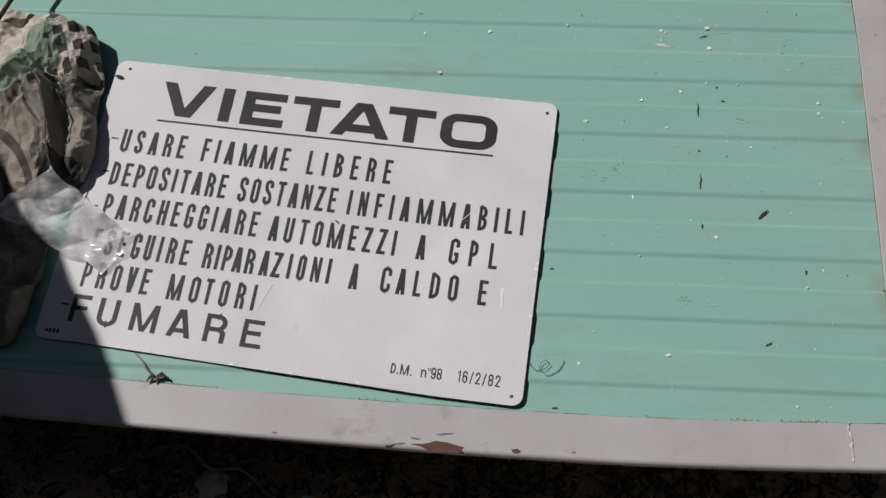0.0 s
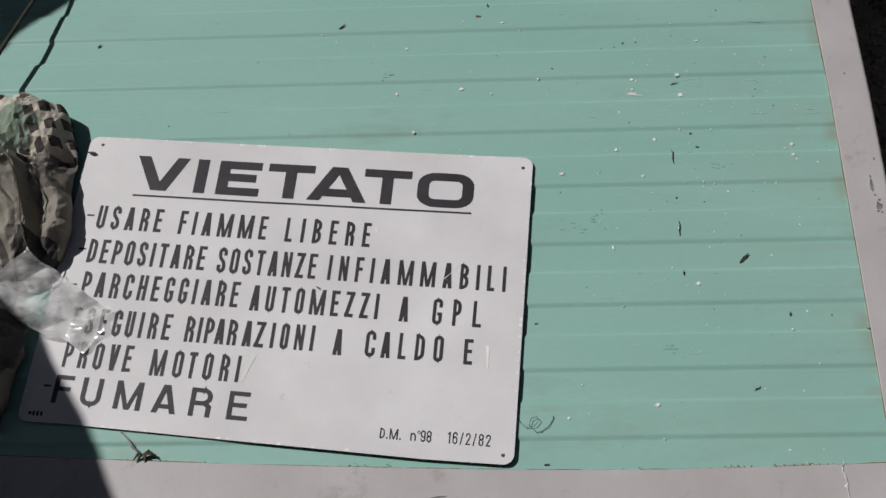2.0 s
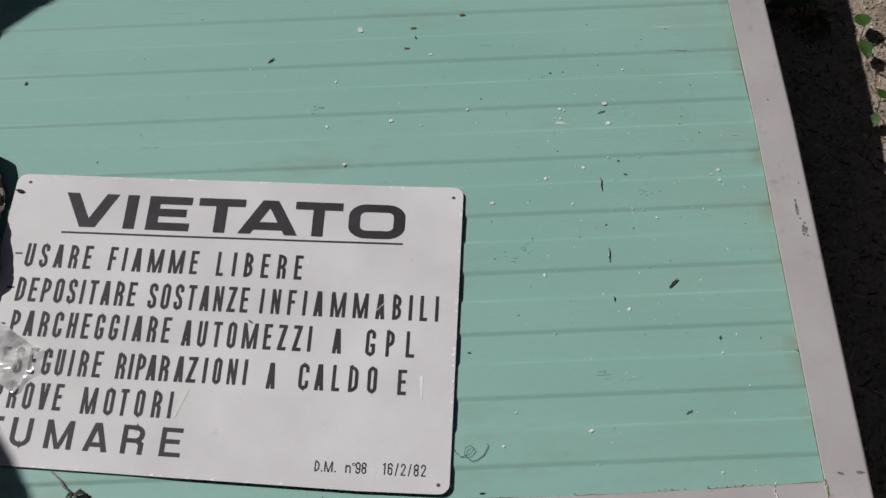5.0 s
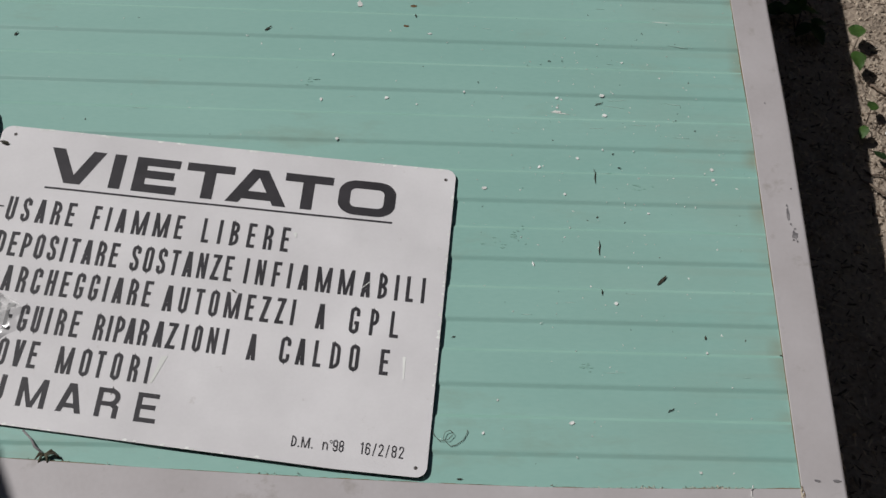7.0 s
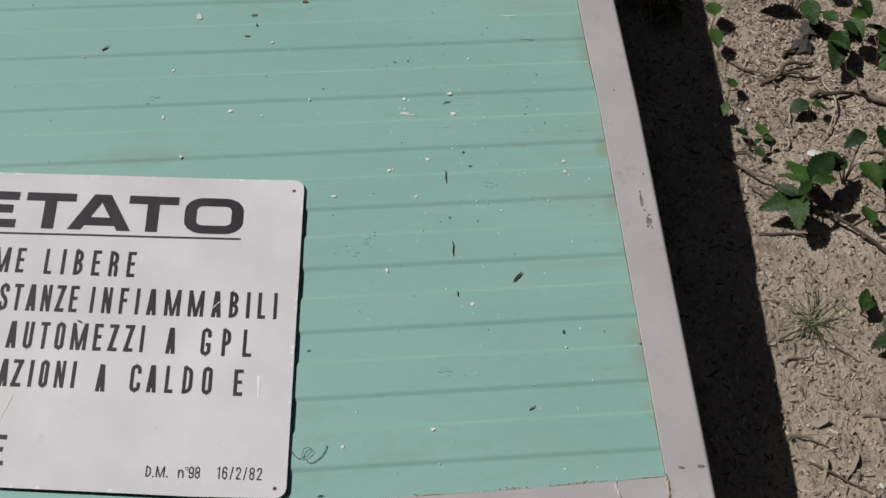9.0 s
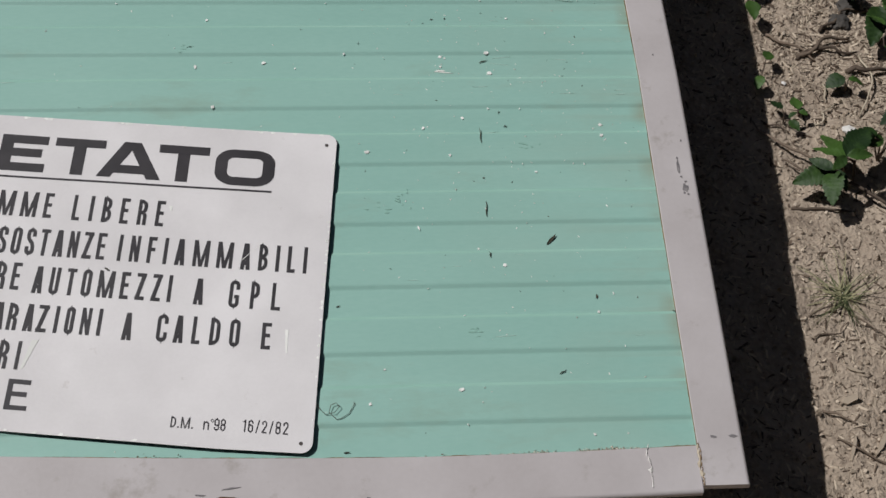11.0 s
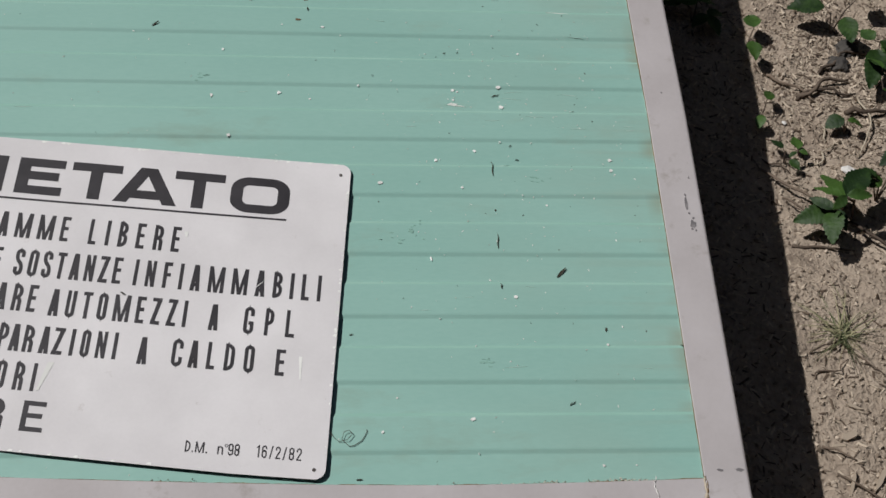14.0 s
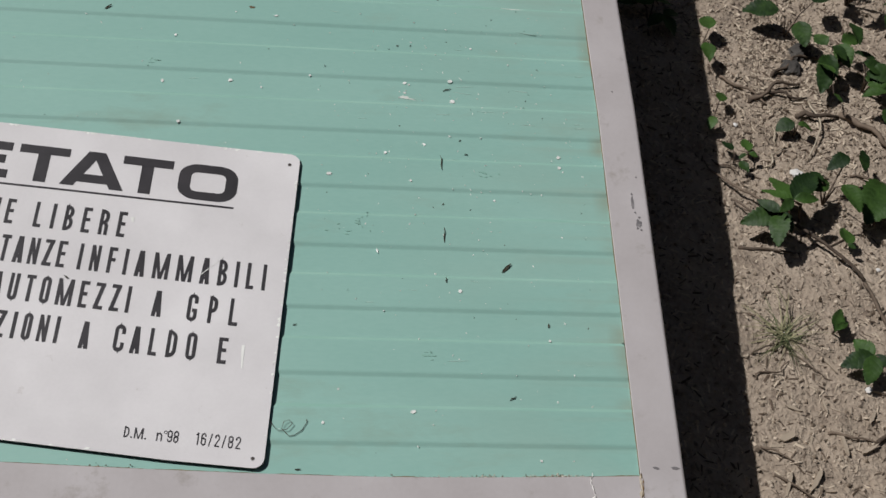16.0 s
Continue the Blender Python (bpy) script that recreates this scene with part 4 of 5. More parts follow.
# ---- twigs and debris on the panel ----
v, f = tube([(-0.985, 0.40, 0.03), (-0.977, 0.416, 0.031), (-0.957, 0.472, 0.034), (-0.9355, 0.5325, 0.035), (-0.915, 0.60, 0.030), (-0.893, 0.68, 0.020), (-0.86, 0.80, 0.004)], [0.0028, 0.0029, 0.0026, 0.0026, 0.0024, 0.0022, 0.0016], 7)
solid("dry_twig", PANEL, mesh_of("dry_twig", v, f, M_DARKBIT, True), "thin dark dry twig leaning on the crumpled sack", "twig")


def build_sprig():
    sprig = thing("dry_sprig", on_panel(-0.751, 0.043, -0.0015), "withered grey sprig with a splayed dark head", "sprig")
    v, f = tube([(0, 0, 0.001), (0.010, -0.010, 0.002), (0.014, -0.017, 0.002), (0.025, -0.026, 0.003)], [0.0012, 0.0011, 0.0014, 0.001], 6)
    o = new("stalk", mesh_of("stalk", v, f, M_SCUFF, True))
    o.parent = sprig
    for k, (x, y) in enumerate([(0.042, -0.030), (0.019, -0.036), (0.036, -0.025), (0.029, -0.036), (0.015, -0.031)]):
        v, f = tube([(0.025, -0.026, 0.003), ((0.025 + x) / 2 + 0.001, (y - 0.026) / 2 + 0.003, 0.006), (x, y, 0.0005)], [0.0014, 0.0017, 0.0004], 5)
        o = new("seed_arm", mesh_of("seed_arm", v, f, M_DARKBIT, True))
        o.parent = sprig


build_sprig()
v, f = tube([(-0.357, 0.052, 0.002), (-0.353, 0.046, 0.001), (-0.348, 0.041, 0.001), (-0.340, 0.042, 0.003), (-0.335, 0.048, 0.003), (-0.338, 0.052, 0.003), (-0.343, 0.050, 0.003), (-0.345, 0.043, 0.002), (-0.338, 0.036, 0.001), (-0.333, 0.037, 0.001), (-0.326, 0.042, 0.001), (-0.321, 0.051, 0.001), (-0.3215, 0.0535, 0.001)], 0.00032, 5)
solid("curled_thread", PANEL, mesh_of("curled_thread", v, f, M_TWIG, True), "thin curled brown thread on the green sheet", "thread")

FLAKES = [(-0.049, 0.376, 5), (-0.049, 0.361, 4), (-0.166, 0.475, 5.5), (-0.218, 0.471, 4), (-0.213, 0.469, 3.5), (-0.164, 0.448, 4), (-0.218, 0.457, 3.5), (-0.486, 0.459, 4), (-0.412, 0.464, 5.5), (-0.465, 0.403, 4.5),
          (-0.241, 0.374, 4.5), (-0.302, 0.342, 4), (-0.214, 0.337, 4), (-0.124, 0.316, 2.5), (-0.378, 0.456, 2.5), (-0.251, 0.248, 3.5), (-0.166, 0.201, 5), (-0.076, 0.146, 2.5), (-0.291, 0.088, 3.2), (-0.218, 0.064, 4),
          (-0.306, 0.051, 3), (-0.094, 0.015, 3.2), (-0.476, 0.525, 4), (-0.447, 0.603, 6), (-0.324, 0.475, 3), (-0.140, 0.526, 2.5), (-0.098, 0.503, 2.5), (-0.364, 0.559, 3.2), (-0.410, 0.562, 2.6), (-0.198, 0.387, 3.5)]
for k, (x, y, s) in enumerate(FLAKES):
    long = (1.0, 1.3, 0.9, 1.6)[k % 4]
    me = chip_mesh("paint_flake", s * 0.00058, long, 0.0003, M_FLAKE, k, 4 + k % 3, 0.2)
    solid("paint_flake", on_panel(x, y, sheet_z(y), 67 * k), me, "small white paint flake on the green sheet", "flake", "paint flakes")

NEEDLES = [(-0.180, 0.362, 0.019, 92), (-0.180, 0.269, 0.019, 88), (-0.180, 0.214, 0.007, 95), (-0.118, 0.081, 0.008, 35), (-0.170, 0.464, 0.010, 25), (0.001, 0.144, 0.006, -30), (-0.152, 0.375, 0.004, 10), (-0.158, 0.394, 0.003, 60)]
for k, (x, y, length, turn) in enumerate(NEEDLES):
    pts = [(-length / 2, 0, 0.0006), (-length / 6, 0.0006, 0.0012), (length / 6, -0.0005, 0.001), (length / 2, 0.0004, 0.0006)]
    v, f = tube(pts, [0.0003, 0.0006, 0.0005, 0.0002], 5)
    solid("dry_needle", on_panel(x, y, sheet_z(y), turn), mesh_of("dry_needle", v, f, M_DARKBIT, True), "dark dry plant needle on the green sheet", "needle", "dry needles")
SCRAPS = [(-0.116, 0.231, 0.0085, 2.8, 48, 3), (-0.076, 0.164, 0.005, 1.5, 80, 5), (-0.335, 0.158, 0.003, 2.2, 15, 6), (-0.225, 0.525, 0.0035, 1.4, 10, 7), (-0.210, 0.526, 0.0028, 1.3, 40, 8), (-0.381, 0.586, 0.005, 1.4, 95, 9),
          (-0.553, 0.559, 0.006, 2.6, 40, 10), (-0.282, 0.199, 0.0016, 1.4, 0, 11), (-0.308, 0.489, 0.0022, 1.6, 70, 12), (-0.180, 0.309, 0.0035, 1.2, 50, 13), (-0.842, 0.541, 0.006, 1.7, 60, 14), (-0.562, 0.202, 0.005, 1.5, 150, 15), (-0.329, 0.003, 0.004, 2.2, 5, 16), (-0.826, 0.381, 0.011, 1.5, 170, 17)]
for k, (x, y, s, long, turn, seed) in enumerate(SCRAPS):
    z = 0.0034 if abs(x + 0.562) < 0.001 or x < -0.82 and y < 0.4 else sheet_z(y) - 0.0006
    v, f = leaflet(s * 0.62 * long, s * 0.2, 0.5, -0.1, 3, seed)
    me = mesh_of("leaf_scrap", [(q[0] - s * 0.3 * long, q[1], q[2] + 0.0012) for q in v], f, M_DARKBIT, True)
    solid("leaf_scrap", on_panel(x, y, z, turn), me, "small curled brown leaf scrap", "leaf", "leaf scraps")


def specks(name, count, mat, seed, lo, hi, label):
    rnd = random.Random(seed)
    verts, faces = [], []
    for i in range(count):
        x, y = rnd.uniform(-1.0, -0.005), rnd.uniform(0.01, 0.95)
        if rnd.random() < 0.45:
            x, y = rnd.gauss(-0.16, 0.09), rnd.gauss(0.42, 0.14)
        if x > -0.004 or y < 0.004:
            continue
        s, t, q = rnd.uniform(lo, hi), rnd.uniform(0, 6.28), rnd.uniform(1, 2.6)
        b = len(verts)
        for k in range(5):
            a = t + k * 1.2566
            dx, dy = s * math.cos(a) * q * rnd.uniform(0.6, 1), s * math.sin(a) * rnd.uniform(0.6, 1)
            verts.append((x + dx * math.cos(t) - dy * math.sin(t), y + dx * math.sin(t) + dy * math.cos(t), sheet_z(y)))
        verts.append((x, y, sheet_z(y) + 0.0001 + s * 0.5))
        faces += [(b + k, b + (k + 1) % 5, b + 5) for k in range(5)]
    solid(name, PANEL, mesh_of(name, verts, faces, mat), label, "debris", kind="stuff")


specks("pale_specks", 520, M_SPECK, 21, 0.0003, 0.0009, "tiny pale paint specks scattered on the sheet")
specks("dark_specks", 80, M_DARKSPECK, 22, 0.0003, 0.0009, "tiny dark grains scattered on the sheet")


# ---- litter on the soil ----
def in_view(rnd):
    return (rnd.uniform(0.05, 0.82), rnd.uniform(-0.12, 1.1)) if rnd.random() < 0.88 else (rnd.uniform(-1.1, 0.05), rnd.uniform(-0.12, 0.06))


def litter(name, count, mat, seed, lo, hi, thin, label, lumpy=False, shade=False):
    rnd = random.Random(seed)
    verts, faces = [], []
    for i in range(count):
        x, y = in_view(rnd)
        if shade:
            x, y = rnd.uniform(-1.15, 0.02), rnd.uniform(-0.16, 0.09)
        elif not lumpy and rnd.random() < 0.16:
            x, y = rnd.gauss(0.37, 0.07), rnd.gauss(0.76, 0.11)
        size = lo + (hi - lo) * rnd.random() ** (2.6 if lumpy else 1.7)
        wide = size * (rnd.uniform(0.7, 1.0) if lumpy else rnd.uniform(0.06, 0.30))
        tall = size * rnd.uniform(0.4, 0.7) if lumpy else max(0.0006, size * thin * rnd.uniform(0.4, 1.1))
        turn = Euler((rnd.gauss(0, 0.25), rnd.gauss(0, 0.25), rnd.uniform(0, 6.28))).to_matrix()
        base = Vector((x, y, height(x, y) + tall * 0.25))
        b = len(verts)
        if lumpy:
            pts = [(1, 0, 0), (0.3, 0.9, 0), (-0.8, 0.6, 0), (-0.9, -0.5, 0), (0.2, -1, 0), (0.35, 0.15, 1), (-0.35, -0.1, 0.85)]
            tri = [(0, 1, 5), (1, 2, 5), (2, 6, 5), (2, 3, 6), (3, 4, 6), (4, 5, 6), (4, 0, 5)]
        else:
            pts = [(-1, -0.6, 0), (0.8, -1, 0), (1, 0.5, 0), (-0.7, 1, 0), (-0.9, -0.4, 1), (0.75, -0.8, 1), (0.85, 0.4, 1), (-0.6, 0.8, 1)]
            tri = [(4, 5, 6, 7), (0, 1, 5, 4), (1, 2, 6, 5), (2, 3, 7, 6), (3, 0, 4, 7)]
        for px, py, pz in pts:
            verts.append(base + turn @ Vector((px * size / 2 * rnd.uniform(0.75, 1.1), py * wide / 2 * rnd.uniform(0.75, 1.1), pz * tall)))
        faces += [tuple(b + q for q in t) for t in tri]
    solid(name, Matrix(), mesh_of(name, verts, faces, mat), label, "litter", kind="stuff")


M_CLOD = material("soil_clod", (0.23, 0.18, 0.132), (0.575, 0.482, 0.38), 30, 0.95, bump=0.6, island=0.6)
litter("soil_clods", 15000, M_CLOD, 31, 0.0012, 0.008, 0, "crumbly sandy soil clods", True)
litter("wood_litter", 19000, M_CHIP, 32, 0.003, 0.018, 0.06, "scattered dry wood chips and bark fibres")
# Leaf litter under the panel's front; its near-black colour deepens the shade there.
M_SHADE_LEAVES = material("shade_leaves", (0.02, 0.02, 0.021), (0.085, 0.082, 0.08), 40, 0.7, bump=0.3, island=0.7)
litter("leaf_litter", 3800, M_SHADE_LEAVES, 33, 0.012, 0.034, 0.05, "leaf litter coloured dark to deepen the panel's shade", shade=True)


def laid(x, y, z=0.0):
    return (x, y, height(x, y) + z)


CHIPS = [(0.266, 0.104, 0.034, 0.30, 55), (0.311, 0.152, 0.03, 0.22, 95), (0.339, 0.145, 0.022, 0.3, 30), (0.230, 0.096, 0.03, 0.2, 70), (0.281, 0.091, 0.012, 0.4, 10), (0.354, 0.189, 0.02, 0.3, 60), (0.298, 0.203, 0.018, 0.25, 100),
         (0.243, 0.159, 0.022, 0.5, 20), (0.257, 0.198, 0.016, 0.4, 160), (0.379, 0.223, 0.025, 0.2, 170), (0.402, 0.339, 0.02, 0.25, 40), (0.317, 0.261, 0.017, 0.22, 120)]
for k, (x, y, size, wide, turn) in enumerate(CHIPS):
    me = chip_mesh("wood_chip", size * wide / 2.4, 1.7 / wide, size * 0.12, M_CHIP, 60 + k, 6)
    solid("wood_chip", pose(*laid(x, y, 0.002), 8 * math.sin(k * 3), 6 * math.cos(k * 5), turn), me, "weathered brown wood chip on the soil", "wood chip", "wood chips")
PEBBLES = [(0.344, 0.579, 11), (0.358, 0.227, 6.5), (0.358, 0.102, 5.5), (0.385, 0.410, 4.5), (0.417, 0.411, 4.5), (0.430, 0.316, 4), (0.275, 0.665, 4.5), (0.368, 0.130, 4), (0.268, 0.306, 4.5), (0.233, 0.101, 5), (0.290, 0.075, 5), (0.422, 0.320, 5), (0.476, 0.425, 4), (0.248, 0.159, 3), (0.372, 0.058, 3.5)]
for k, (x, y, s) in enumerate(PEBBLES):
    bm = bmesh.new()
    bmesh.ops.create_icosphere(bm, subdivisions=1, radius=s * 0.00075)
    rnd = random.Random(k)
    for q in bm.verts:
        q.co *= rnd.uniform(0.75, 1.15)
        q.co.z *= 0.5
        q.co.x *= 1.3
    me = bpy.data.meshes.new("white_pebble")
    bm.to_mesh(me)
    bm.free()
    me.materials.append(M_SHELL)
    solid("white_pebble", pose(*laid(x, y, 0.002), 0, 0, 50 * k), me, "small bright white pebble on the soil", "pebble", "white pebbles")

TWIGS = [("twig", (0.364, 0.681), (0.427, 0.686), 0.0042, 0.012, M_TWIG, 0.006), ("twig", (0.427, 0.686), (0.496, 0.625), 0.0052, 0.012, M_TWIG, 0.006), ("twig", (0.303, 0.719), (0.387, 0.751), 0.0035, 0.016, M_TWIG, 0.006), ("twig", (0.303, 0.715), (0.39, 0.731), 0.0028, 0.016, M_TWIG, 0.006), ("twig", (0.402, 0.718), (0.371, 0.600), 0.0016, 0.016, M_PALE, 0.012),
         ("twig", (0.236, 0.442), (0.319, 0.434), 0.0022, 0.004, M_TWIG, 0.002), ("twig", (0.208, 0.148), (0.242, 0.125), 0.0016, 0.004, M_TWIG, 0.003), ("twig", (0.215, 0.110), (0.285, 0.058), 0.0016, 0.004, M_TWIG, 0.003),
         ("twig", (0.295, 0.168), (0.352, 0.155), 0.0020, 0.004, M_TWIG, 0.003), ("twig", (0.352, 0.155), (0.386, 0.177), 0.0028, 0.004, M_TWIG, 0.003), ("twig", (0.221, 0.274), (0.258, 0.289), 0.0014, 0.004, M_TWIG, 0.004),
         ("twig", (0.266, 0.280), (0.307, 0.246), 0.0012, 0.004, M_TWIG, 0.004), ("twig", (0.221, 0.241), (0.268, 0.265), 0.0012, 0.01, M_TWIG, 0.002), ("twig", (0.330, 0.667), (0.326, 0.630), 0.0014, 0.006, M_PALE, 0.004),
         ("twig", (0.301, 0.592), (0.336, 0.625), 0.0014, 0.01, M_PALE, 0.004), ("twig", (0.348, 0.760), (0.426, 0.817), 0.0026, 0.02, M_TWIG, 0.006), ("twig", (0.231, 0.591), (0.264, 0.573), 0.0014, 0.006, M_TWIG, 0.004),
         ("twig", (0.269, 0.758), (0.329, 0.709), 0.0025, 0.012, M_TWIG, 0.004), ("twig", (-0.767, 0.034), (-0.626, -0.016), 0.0022, 0.02, M_PALE, 0.03), ("twig", (-0.89, -0.028), (-0.857, -0.004), 0.0017, 0.004, M_PALE, 0.016),
         ("twig", (0.422, 0.576), (0.503, 0.539), 0.0018, 0.01, M_TWIG, 0.006), ("twig", (0.364, 0.452), (0.424, 0.482), 0.0014, 0.01, M_TWIG, 0.006), ("twig", (0.449, 0.243), (0.408, 0.276), 0.0012, 0.005, M_TWIG, 0.004)]
for k, (name, a, b, r, sway, mat, lift) in enumerate(TWIGS):
    pts = wander(laid(*a, r), laid(*b, r * 0.7), 9, sway, k + 1, lift)
    v, f = tube(pts, [r * (1 - 0.45 * i / 9) * (1 + 0.18 * noise.noise((k, i * 1.7, 0))) for i in range(10)], 6)
    tone = "pale bleached twig on the soil" if mat is M_PALE else "thin brown twig on the soil"
    solid(name, Matrix(), mesh_of(name, v, f, mat, True), tone, "twig", "fallen twigs")


# ---- plants ----
def leaf_mesh(kind, size, seed):
    """A compound leaf: palmate with five leaflets, or three broad ones."""
    fan = {"palm": [(0, 1.0, 0.24), (52, 0.95, 0.23), (-52, 0.95, 0.23), (108, 0.72, 0.2), (-108, 0.72, 0.2)], "three": [(0, 1.0, 0.36), (82, 0.86, 0.33), (-82, 0.86, 0.33)], "one": [(0, 1.0, 0.36)]}[kind]
    rnd = random.Random(seed)
    verts, faces = [], []
    for k, (turn, length, wide) in enumerate(fan):
        v, f = leaflet(1.22 * size * length, 1.25 * size * wide, rnd.uniform(0.12, 0.4), rnd.uniform(0.05, 0.3), 10, seed + k)
        m = pose(0, 0, 0.0006 * k, rnd.uniform(-14, 14), rnd.uniform(-12, 8), turn + rnd.uniform(-7, 7))
        b = len(verts)
        verts += [m @ Vector(q) for q in v]
        faces += [tuple(b + q for q in t) for t in f]
    return mesh_of("leaf", verts, faces, M_LEAF, True)


def plant(root, leaves, label, group=""):
    """leaves: rows of kind, x, y, height, size, turn, tilt."""
    base = thing("wild_plant", Matrix.Translation(laid(*root)), label, "plant", group)
    origin = base.matrix_world.translation
    for k, (kind, x, y, z, size, turn, tilt) in enumerate(leaves):
        tip = Vector((x, y, z + height(x, y))) - origin
        mid = Vector((tip.x * 0.4, tip.y * 0.4, tip.z * 0.75))
        v, f = tube([(0, 0, -0.002), mid, tip], [0.0013, 0.0010, 0.0007], 5)
        o = new("stem", mesh_of("stem", v, f, M_TWIG, True))
        o.parent = base
        o = new("leaf", leaf_mesh(kind, size, int(1000 * (x + 2 * y)) + k))
        o.parent = base
        o.matrix_local = Matrix.Translation(tip) @ pose(0, 0, 0, tilt * 0.6, tilt, turn)
    return base


def sprout(root, leaves, label, group=""):
    """leaves: rows of base x, y, height, length, turn and width as a share of the length."""
    base = thing("wild_plant", Matrix.Translation(laid(*root)), label, "plant", group)
    origin = base.matrix_world.translation
    stems = {}
    for k, (x, y, z, length, turn, wide) in enumerate(leaves):
        tip = Vector((x, y, z + height(*root))) - origin
        key = (round(x, 2), round(y, 2))
        if key not in stems:
            v, f = tube([(0, 0, -0.004), (tip.x * 0.4, tip.y * 0.4, tip.z * 0.7), tip], [0.0014, 0.0011, 0.0008], 5)
            o = stems[key] = new("stem", mesh_of("stem", v, f, M_TWIG, True))
            o.parent = base
        rnd = random.Random(int(x * 7919 + y * 104729) + k)
        v, f = leaflet(length * 0.97, length * wide * 0.88, rnd.uniform(0.1, 0.55), rnd.uniform(0.05, 0.3), 10, k)
        o = new("leaf", mesh_of("leaf", v, f, M_LEAF, True))
        o.parent = base
        o.matrix_local = Matrix.Translation(tip + Vector((0, 0, 0.0008 * k))) @ pose(0, 0, 0, rnd.uniform(-26, 26), rnd.uniform(-10, 10), turn)


sprout((0.331, 0.492), [(0.304, 0.486, 0.053, 0.061, 102, 0.27), (0.300, 0.479, 0.060, 0.043, 149, 0.27), (0.297, 0.473, 0.067, 0.029, -135, 0.3), (0.302, 0.482, 0.056, 0.066, 51, 0.3), (0.299, 0.476, 0.064, 0.035, -1, 0.28)], "low plant with dark toothed palmate leaves")
sprout((0.316, 0.493), [(0.289, 0.473, 0.040, 0.055, -164, 0.3), (0.287, 0.468, 0.045, 0.052, -109, 0.32), (0.285, 0.464, 0.050, 0.037, 143, 0.25), (0.288, 0.471, 0.042, 0.033, -70, 0.3)], "low plant with three dark toothed leaflets", "low plants")
sprout((0.372, 0.527), [(0.332, 0.509, 0.048, 0.046, 33, 0.36), (0.398, 0.565, 0.055, 0.038, -147, 0.36), (0.373, 0.506, 0.062, 0.048, -73, 0.36), (0.351, 0.519, 0.052, 0.024, 113, 0.4)], "low plant with broad mottled green leaves", "low plants")
sprout((0.431, 0.491), [(0.448, 0.534, 0.035, 0.077, -121, 0.42), (0.428, 0.589, 0.040, 0.038, -97, 0.32), (0.455, 0.483, 0.045, 0.024, -159, 0.34), (0.473, 0.508, 0.038, 0.047, -155, 0.36), (0.487, 0.510, 0.042, 0.038, 146, 0.4)], "low plant with dark broad leaves", "low plants")
sprout((0.533, 0.584), [(0.520, 0.605, 0.057, 0.049, 112, 0.52), (0.486, 0.566, 0.065, 0.037, -160, 0.48), (0.487, 0.580, 0.073, 0.047, -50, 0.42), (0.495, 0.570, 0.061, 0.046, -103, 0.48), (0.551, 0.620, 0.069, 0.033, -155, 0.38), (0.502, 0.541, 0.057, 0.029, -50, 0.4), (0.515, 0.564, 0.065, 0.047, 50, 0.4)], "bushy low plant with many bright green leaves", "low plants")
sprout((0.496, 0.464), [(0.482, 0.483, 0.044, 0.036, 58, 0.4), (0.479, 0.478, 0.050, 0.021, 175, 0.38), (0.475, 0.472, 0.056, 0.032, 7, 0.38), (0.481, 0.480, 0.047, 0.039, -115, 0.4), (0.479, 0.436, 0.053, 0.023, -142, 0.4), (0.484, 0.443, 0.044, 0.020, -65, 0.4), (0.480, 0.438, 0.050, 0.032, 55, 0.4), (0.448, 0.448, 0.056, 0.018, -152, 0.4), (0.507, 0.489, 0.047, 0.034, 56, 0.4)], "bushy low plant with many small dark leaves", "low plants")
sprout((0.533, 0.707), [(0.500, 0.727, 0.048, 0.037, -176, 0.5), (0.498, 0.727, 0.055, 0.028, -17, 0.5), (0.514, 0.700, 0.062, 0.041, -135, 0.42), (0.516, 0.743, 0.052, 0.034, 101, 0.4)], "low plant with lobed bright green leaves", "low plants")
sprout((0.426, 0.741), [(0.423, 0.773, 0.040, 0.067, -107, 0.3), (0.407, 0.687, 0.045, 0.019, -48, 0.5), (0.414, 0.722, 0.050, 0.032, 109, 0.36)], "low plant with long folded green leaves", "low plants")
sprout((0.355, 0.646), [(0.351, 0.657, 0.022, 0.029, -154, 0.5), (0.354, 0.647, 0.025, 0.025, -7, 0.42)], "small seedling with two rounded leaves", "seedlings")
sprout((0.384, 0.451), [(0.375, 0.436, 0.022, 0.030, 85, 0.5), (0.374, 0.434, 0.025, 0.012, -32, 0.4)], "small seedling with one pale leaf", "seedlings")
sprout((0.285, 0.610), [(0.277, 0.603, 0.018, 0.026, 87, 0.42), (0.277, 0.597, 0.020, 0.013, -26, 0.45), (0.272, 0.593, 0.022, 0.014, -150, 0.4)], "small seedling with dark leaves", "seedlings")
sprout((0.395, 0.264), [(0.368, 0.263, 0.026, 0.033, 129, 0.44), (0.366, 0.261, 0.030, 0.046, -165, 0.32), (0.364, 0.258, 0.034, 0.041, -112, 0.36), (0.367, 0.262, 0.028, 0.026, -50, 0.3)], "low plant with one broad toothed leaf", "low plants")
sprout((0.441, 0.311), [(0.427, 0.294, 0.026, 0.033, 93, 0.4), (0.424, 0.291, 0.030, 0.025, -69, 0.42)], "low plant with two narrow leaves", "low plants")
sprout((0.332, 0.309), [(0.325, 0.298, 0.018, 0.047, 62, 0.22), (0.326, 0.299, 0.020, 0.028, 35, 0.22)], "small upright folded green leaf", "seedlings")
